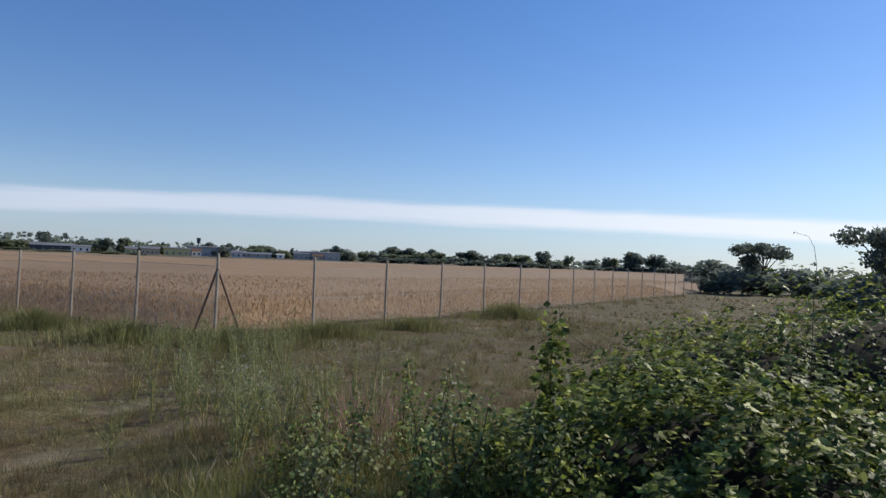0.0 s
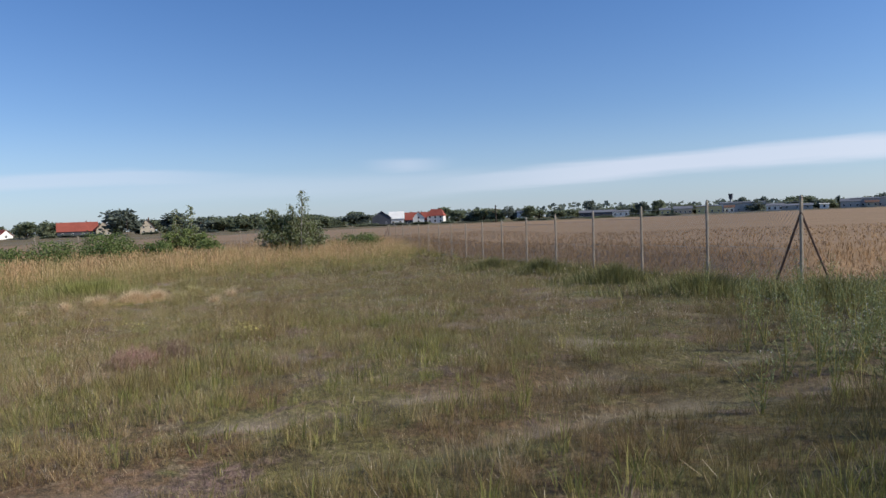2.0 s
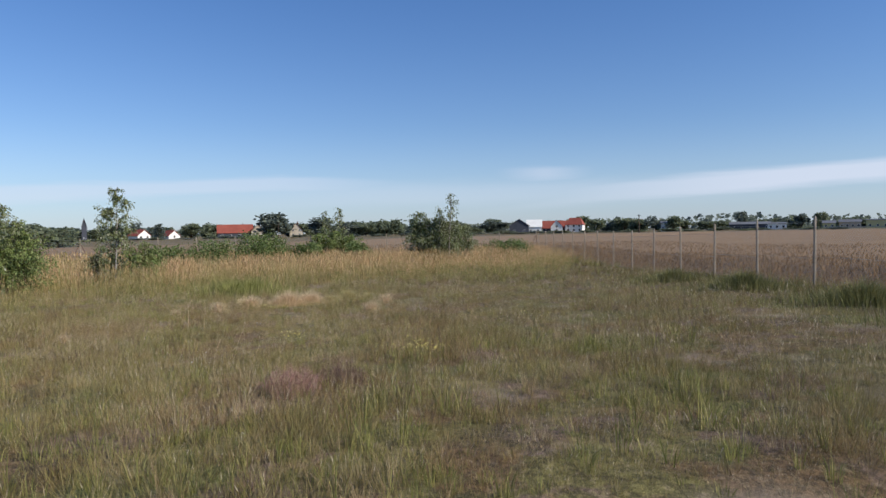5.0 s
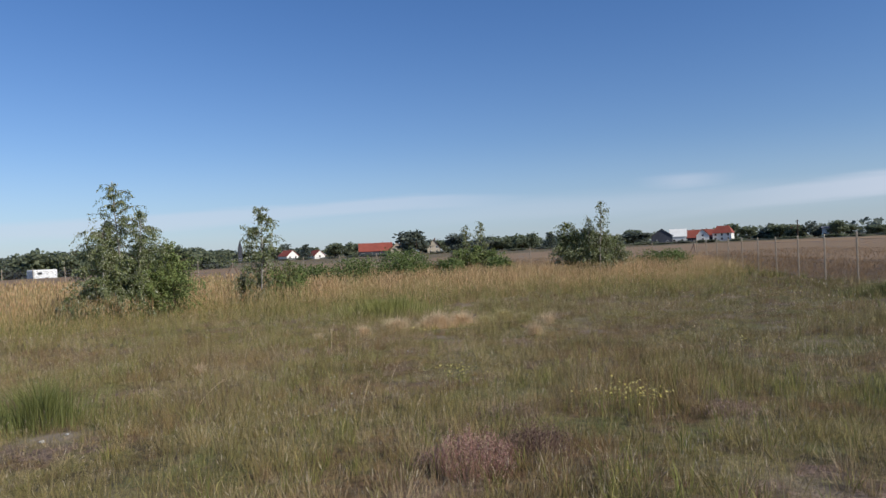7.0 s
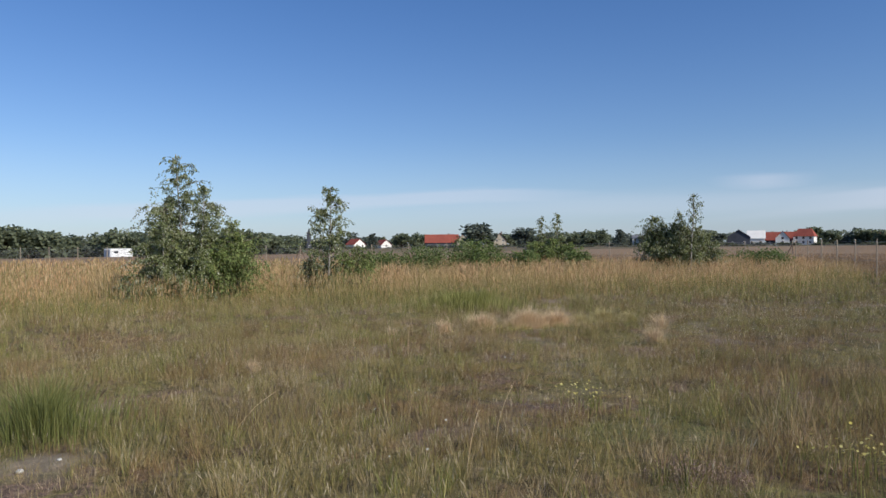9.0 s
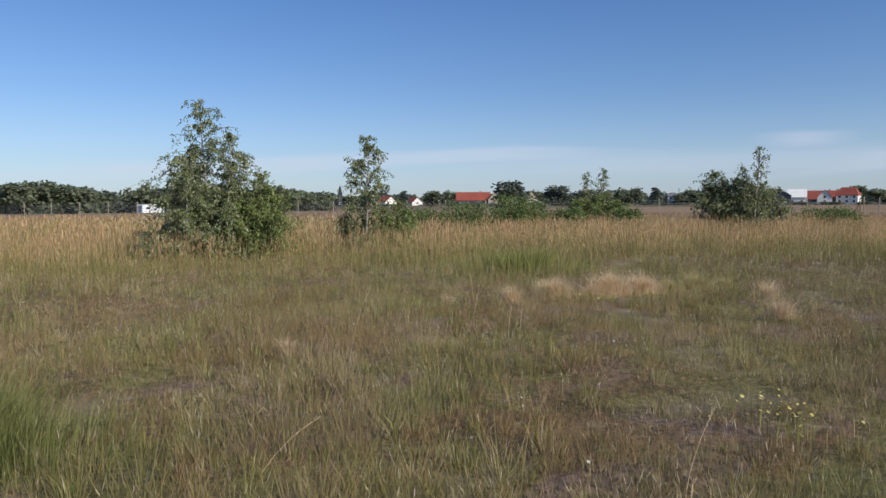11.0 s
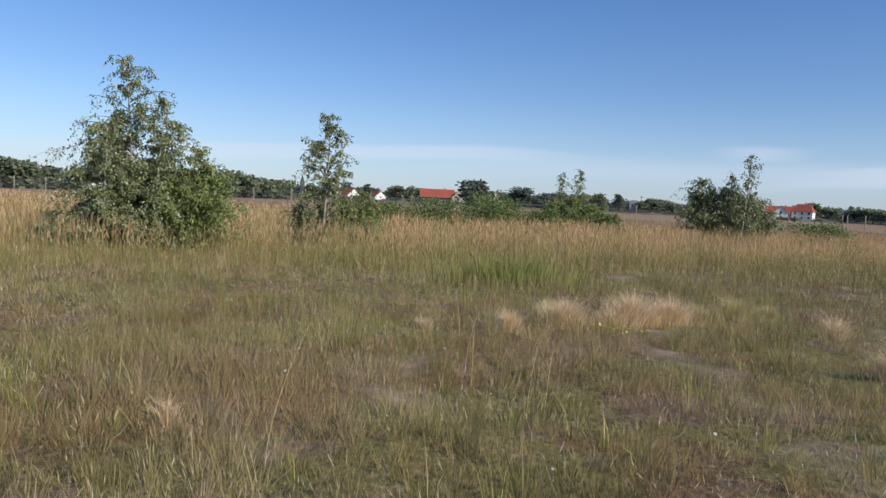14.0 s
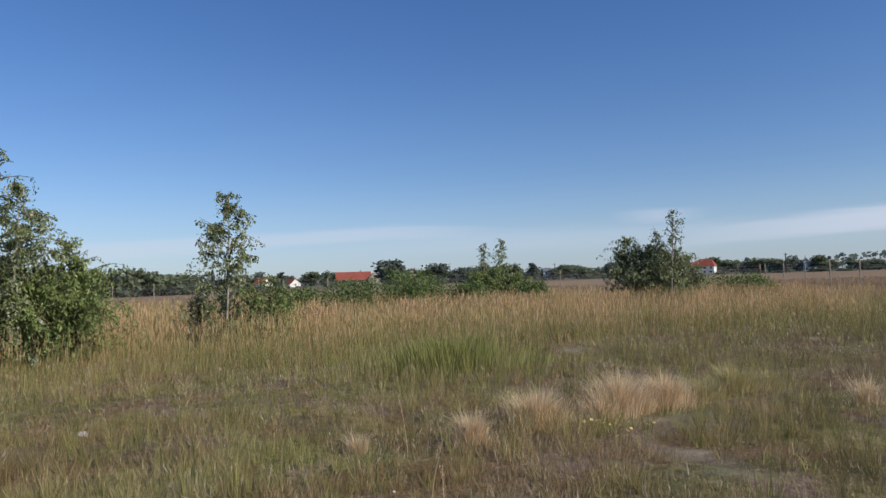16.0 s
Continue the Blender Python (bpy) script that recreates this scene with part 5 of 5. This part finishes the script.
            box(bm, wx - 0.52, wx + 0.52, -hd - 0.056, -hd - 0.045, wz + 0.1, wz + 1.25)
            part("pane", bm, GLASS, win)
    if chimney:
        bm = bmesh.new()
        cx = 0.9 if gable_front else w * 0.22
        box(bm, cx - 0.35, cx + 0.35, -0.1, 0.6, ridge - 1.2, ridge + 0.9, 0.03)
        part("chimney", bm, BROWNROOF, root)
    return tagged(root, label, "house")


def far_house(x, y, w, top, wall_m, roof_m, label, ridge_frac=0.5, name="house", k=FARK, **kw):
    px, py = away(x, y, k)
    ridge = (top - 0.95) * k + 0.95 + 1.1
    turn = math.degrees(math.atan2(py - 3.8, px + 5.4)) - 90 + kw.pop("twist", 0)
    house(name, px, py, w * k, kw.pop("depth", 9.0), ridge * ridge_frac, ridge, turn, wall_m, roof_m, label, **kw)


far_house(-206.6, 152.1, 11.5, 4.4, DARKWALL, TILE, "long house with a bright red tiled roof behind trees", 0.42, cols=4)
far_house(-223.0, 126.8, 5.0, 3.1, WHITEWALL, TILE, "white house with a red roof showing its gable", 0.42, gable_front=True, cols=2, twist=38)
far_house(-226.7, 140.3, 4.3, 2.8, WHITEWALL, TILE, "small white house with a steep red gable roof", 0.38, gable_front=True, cols=1, twist=30)
far_house(-259.8, 126.8, 1.7, 7.9, DARKWALL, BROWNROOF, "slim brown church tower with a pointed roof", 0.62, name="church_tower", gable_front=True, depth=4.4, cols=1, chimney=False)
far_house(-186.3, 161.5, 4.2, 4.7, BEIGEWALL, BROWNROOF, "beige house with a steep dark brown gable roof", 0.45, gable_front=True, rows=2, cols=2)
far_house(-181.1, 229.5, 6.5, 3.9, WHITEWALL, GREYROOF, "white modern house with a low grey roof", 0.75, rows=2, cols=3)
far_house(-123.6, 201.1, 6.2, 4.5, DARKWALL, GREYROOF, "dark grey barn with a pitched sheet roof", 0.55, name="barn", gable_front=True, cols=2, chimney=False, depth=14)
far_house(-127.0, 216.8, 5.0, 4.4, WHITEWALL, WHITEWALL, "white barn with a pale sheet roof beside the dark barn", 0.5, name="barn", cols=2, chimney=False)
far_house(-132.5, 242.0, 9.0, 4.2, DARKWALL, TILE, "wide house with a red tiled roof and dark walls", 0.4, rows=1, cols=4)
far_house(-123.6, 241.0, 6.2, 5.1, WHITEWALL, TILE, "white two-storey house with a red hipped roof", 0.56, rows=2, cols=3, hip=2.5, twist=-12)
far_house(-118.1, 281.8, 7.5, 4.6, GREYWALL, TILE, "grey house with a red tiled roof by the field", 0.5, rows=1, cols=3)
far_house(-98.7, 266.0, 3.2, 3.3, WHITEWALL, GREYROOF, "small white flat-roofed house far off", 0.85, cols=2, chimney=False)
far_house(-65.4, 293.2, 6.5, 2.2, WHITEWALL, GREYROOF, "low white shed far across the field", 0.8, name="shed", cols=3, chimney=False, k=1.7)
far_house(-78.2, 305.7, 15.1, 2.7, DARKWALL, GREYROOF, "long dark low shed far across the field", 0.7, name="shed", cols=5, chimney=False, k=1.7)
far_house(-31.6, 294.7, 9.4, 2.8, YELLOWWALL, GREYROOF, "yellow flat house far across the field", 0.9, cols=4, k=1.7)
far_house(-20.8, 315.6, 16.8, 3.9, GREYWALL, GREYROOF, "long grey workshop building far across the field", 0.92, name="workshop", cols=6, chimney=False, k=1.7)
far_house(-0.9, 296.3, 10.3, 1.9, GREYWALL, GREYROOF, "low grey shed far across the field", 0.7, name="shed", cols=3, chimney=False, k=1.7)
far_house(25.0, 305.2, 16.1, 3.2, GREYWALL, GREYROOF, "long grey hall far across the field", 0.92, name="hall", cols=6, chimney=False, k=1.7)
far_house(8.0, 296.0, 3.0, 1.6, WHITEWALL, WHITEWALL, "small white container by the grey sheds", 0.9, name="container", cols=1, chimney=False, k=1.7)


for yw, dist, w, top, wall_m, roof_m, label in ((8.9, 505, 7, 4.6, YELLOWWALL, GREYROOF, "yellow cottage with a low grey roof"), (7.6, 515, 12, 5.4, BEIGEWALL, GREYROOF, "long beige workshop with a flat roof"),
                                                (4.3, 505, 6, 4.8, WHITEWALL, BROWNROOF, "small white house with a brown roof"), (1.2, 512, 10, 4.6, WHITEWALL, GREYROOF, "white flat-roofed hall across the cornfield"),
                                                (-0.8, 506, 8, 3.6, WHITEWALL, WHITEWALL, "white container hut beside the workshops"), (-3.6, 515, 11, 5.6, GREYWALL, GREYROOF, "grey workshop with a low pitched roof"),
                                                (-4.9, 508, 7, 4.0, BEIGEWALL, BROWNROOF, "beige cottage at the end of the workshops")):
    house("house", -dist * math.sin(radians(yw)), dist * math.cos(radians(yw)), w, 7.0, top * 0.72, top, yw, wall_m, roof_m, label, cols=max(2, int(w / 3)), chimney=False)
far_house(-200.5, 157.0, 4.6, 4.5, BEIGEWALL, TILE, "red gabled wing beside the long red-roofed house", 0.45, gable_front=True, cols=2, chimney=False)
far_house(-128.6, 236.0, 4.2, 4.4, WHITEWALL, TILE, "white gabled house end with a red roof", 0.5, gable_front=True, rows=2, cols=1, chimney=False)


def water_tower(x, y, h):
    root = new("water_tower")
    root.location = (x, y, float(land(x, y)))
    bm = bmesh.new()
    bmesh.ops.create_cone(bm, cap_ends=True, segments=12, radius1=0.7, radius2=0.6, depth=h, matrix=Matrix.Translation((0, 0, h / 2)))
    part("shaft", bm, GREYWALL, root)
    bm = bmesh.new()
    bmesh.ops.create_cone(bm, cap_ends=True, segments=14, radius1=1.2, radius2=1.6, depth=4, matrix=Matrix.Translation((0, 0, h + 1)))
    part("tank", bm, DARKWALL, root)
    return tagged(root, "thin dark water tower behind the workshops", "tower")


water_tower(*away(-26.2, 329.4, 1.7), 10.5)


def pole(x, y, h, r0, label):
    root = new("utility_pole")
    root.location = (x, y, float(land(x, y)))
    part_np("shaft", *tubes([[(0, 0, -0.2, r0), (0, 0, h, r0 * 0.7)]], 8), TWIG, root)
    bm = bmesh.new()
    box(bm, -0.9, 0.9, -0.08, 0.08, h - 0.7, h - 0.5, 0.02)
    part("crossarm", bm, TWIG, root)
    return tagged(root, label, "pole", "utility poles")


pole(*away(-78.6, 189.9, 1.7), 8.5, 0.3, "dark wooden utility pole by the far field edge")
pole(*away(-150, 190, 1.7), 9.0, 0.16, "thin wooden utility pole between the houses")
pole(*away(-190, 157, 1.7), 9.0, 0.16, "thin wooden utility pole between the houses")


def caravan(x, y, turn):
    root = new("caravan")
    root.matrix_basis = pose(x, y, float(land(x, y)), 0, 0, turn)
    bm = bmesh.new()
    box(bm, -1.65, 1.65, -0.95, 0.95, 0.4, 1.75, 0.12)
    part("body", bm, WHITEPAINT, root)
    for wx in (-0.8,):
        bm = bmesh.new()
        box(bm, wx - 0.3, wx + 0.3, -0.965, -0.94, 1.1, 1.4, 0.01)
        part("window", bm, GLASS, root)
    for sy_ in (-0.9, 0.9):
        bm = bmesh.new()
        bmesh.ops.create_cone(bm, cap_ends=True, segments=16, radius1=0.34, radius2=0.34, depth=0.2, matrix=pose(0.1, sy_, 0.34, 90))
        part("wheel", bm, RUBBER, root)
    v, f = tubes([[(1.6, 0, 0.5, 0.04), (2.6, 0, 0.48, 0.035)]], 6)
    part_np("drawbar", v, f, WIRE, root)
    return tagged(root, "white caravan parked before the far hedge", "caravan")


caravan(-115.4, 27.6, 105)


# ---- single long dry stalks ----
def dry_stalk(x, y, h, lean, way, seed):
    r = np.random.default_rng(seed)
    root = new("dry_stalk")
    root.location = (x, y, float(land(x, y)))
    t = np.linspace(0, 1, 7)
    dx, dy = math.cos(radians(way)) * lean * h, math.sin(radians(way)) * lean * h
    pts = np.stack([dx * t ** 1.6, dy * t ** 1.6, h * t * (1 - 0.25 * lean * t) - 0.03 * (t == 0), 0.0016 * (1 - 0.7 * t) + 0.0008], 1)
    part_np("stem", *tubes([pts], 5), STRAW, root)
    k = r.uniform(0.72, 1.0, 26)
    pos = np.stack([np.interp(k, t, pts[:, c]) for c in range(3)], 1) + r.normal(0, 0.008, (26, 3))
    part_np("seed_head", *leaves(pos, 0.013, r, -1.0, 0.3), STRAW, root)["kind"] = "stuff"
    return tagged(root, "long thin dry stalk standing over the heath", "grass stalk", "long dry stalks")


for i, (x, y, h, lean, way) in enumerate(((-16.9, 9.3, 0.95, 0.25, 60), (-13.9, 7.2, 0.55, 0.7, 70), (-16.88, 11.48, 0.6, 0.1, 20), (-16.8, 11.6, 0.55, 0.08, 80), (-17.93, 11.78, 0.55, 0.12, 140), (-19.9, 13.2, 0.6, 0.15, 200), (-10.6, 7.9, 0.5, 0.3, 30), (-12.4, 9.0, 0.55, 0.35, 80), (-11.8, 8.2, 0.5, 0.5, 120), (-18.3, 12.0, 0.62, 0.2, 10))):
    dry_stalk(x, y, h, lean, way, 500 + i)


def field_stone(x, y, size, seed):
    """A flat, knobbly stone."""
    r = random.Random(seed)
    bm = bmesh.new()
    bmesh.ops.create_icosphere(bm, subdivisions=2, radius=1.0)
    for v in bm.verts:
        k = 1 + 0.18 * math.sin(3 * v.co.x + seed) * math.sin(4 * v.co.y) + r.uniform(-0.05, 0.05)
        v.co = Vector((v.co.x * size * 1.4 * k, v.co.y * size * k, v.co.z * size * 0.55 * k))
    me = bpy.data.meshes.new("stone")
    bm.to_mesh(me)
    bm.free()
    me.materials.append(PALESTONE)
    o = new("stone", me)
    o.location = (x, y, float(land(x, y)) + size * 0.35)
    return tagged(o, "flat pale stone lying in the dry grass", "stone", "pale stones in the heath")


for i, (x, y, size) in enumerate(((-23.35, 11.45, 0.06), (-14.1, 5.6, 0.03), (-14.3, 5.9, 0.02), (-8.6, 6.3, 0.02))):
    field_stone(x, y, size, 7 + i)


def bent_cane(x, y, z0, pts):
    """A bare cane that bows over at its tip, growing out of the bramble."""
    root = new("bent_cane")
    root.location = (x, y, float(land(x, y)))
    drop = z0 - root.location.z
    path = [(0, 0, -0.05, 0.004), (0.02, 0, drop, 0.003)] + [(dx, dy, drop + dz, q) for dx, dy, dz, q in pts]
    part_np("stem", *tubes([path], 6), TWIG, root, smooth_it=True)
    r = np.random.default_rng(5)
    tip = np.array(path[-1][:3])
    part_np("withered_leaf", *leaves(tip + r.normal(0, 0.01, (5, 3)), 0.02, r, 0.3, 0.5), TWIG, root)["kind"] = "stuff"
    return tagged(root, "thin bare cane bowing over above the bramble", "plant")


bent_cane(4.5, 4.5, 1.2, ((0.03, -0.01, 0.3, 0.0025), (0.01, 0.0, 0.45, 0.002), (-0.03, 0.02, 0.54, 0.0016), (-0.11, 0.07, 0.57, 0.0014)))
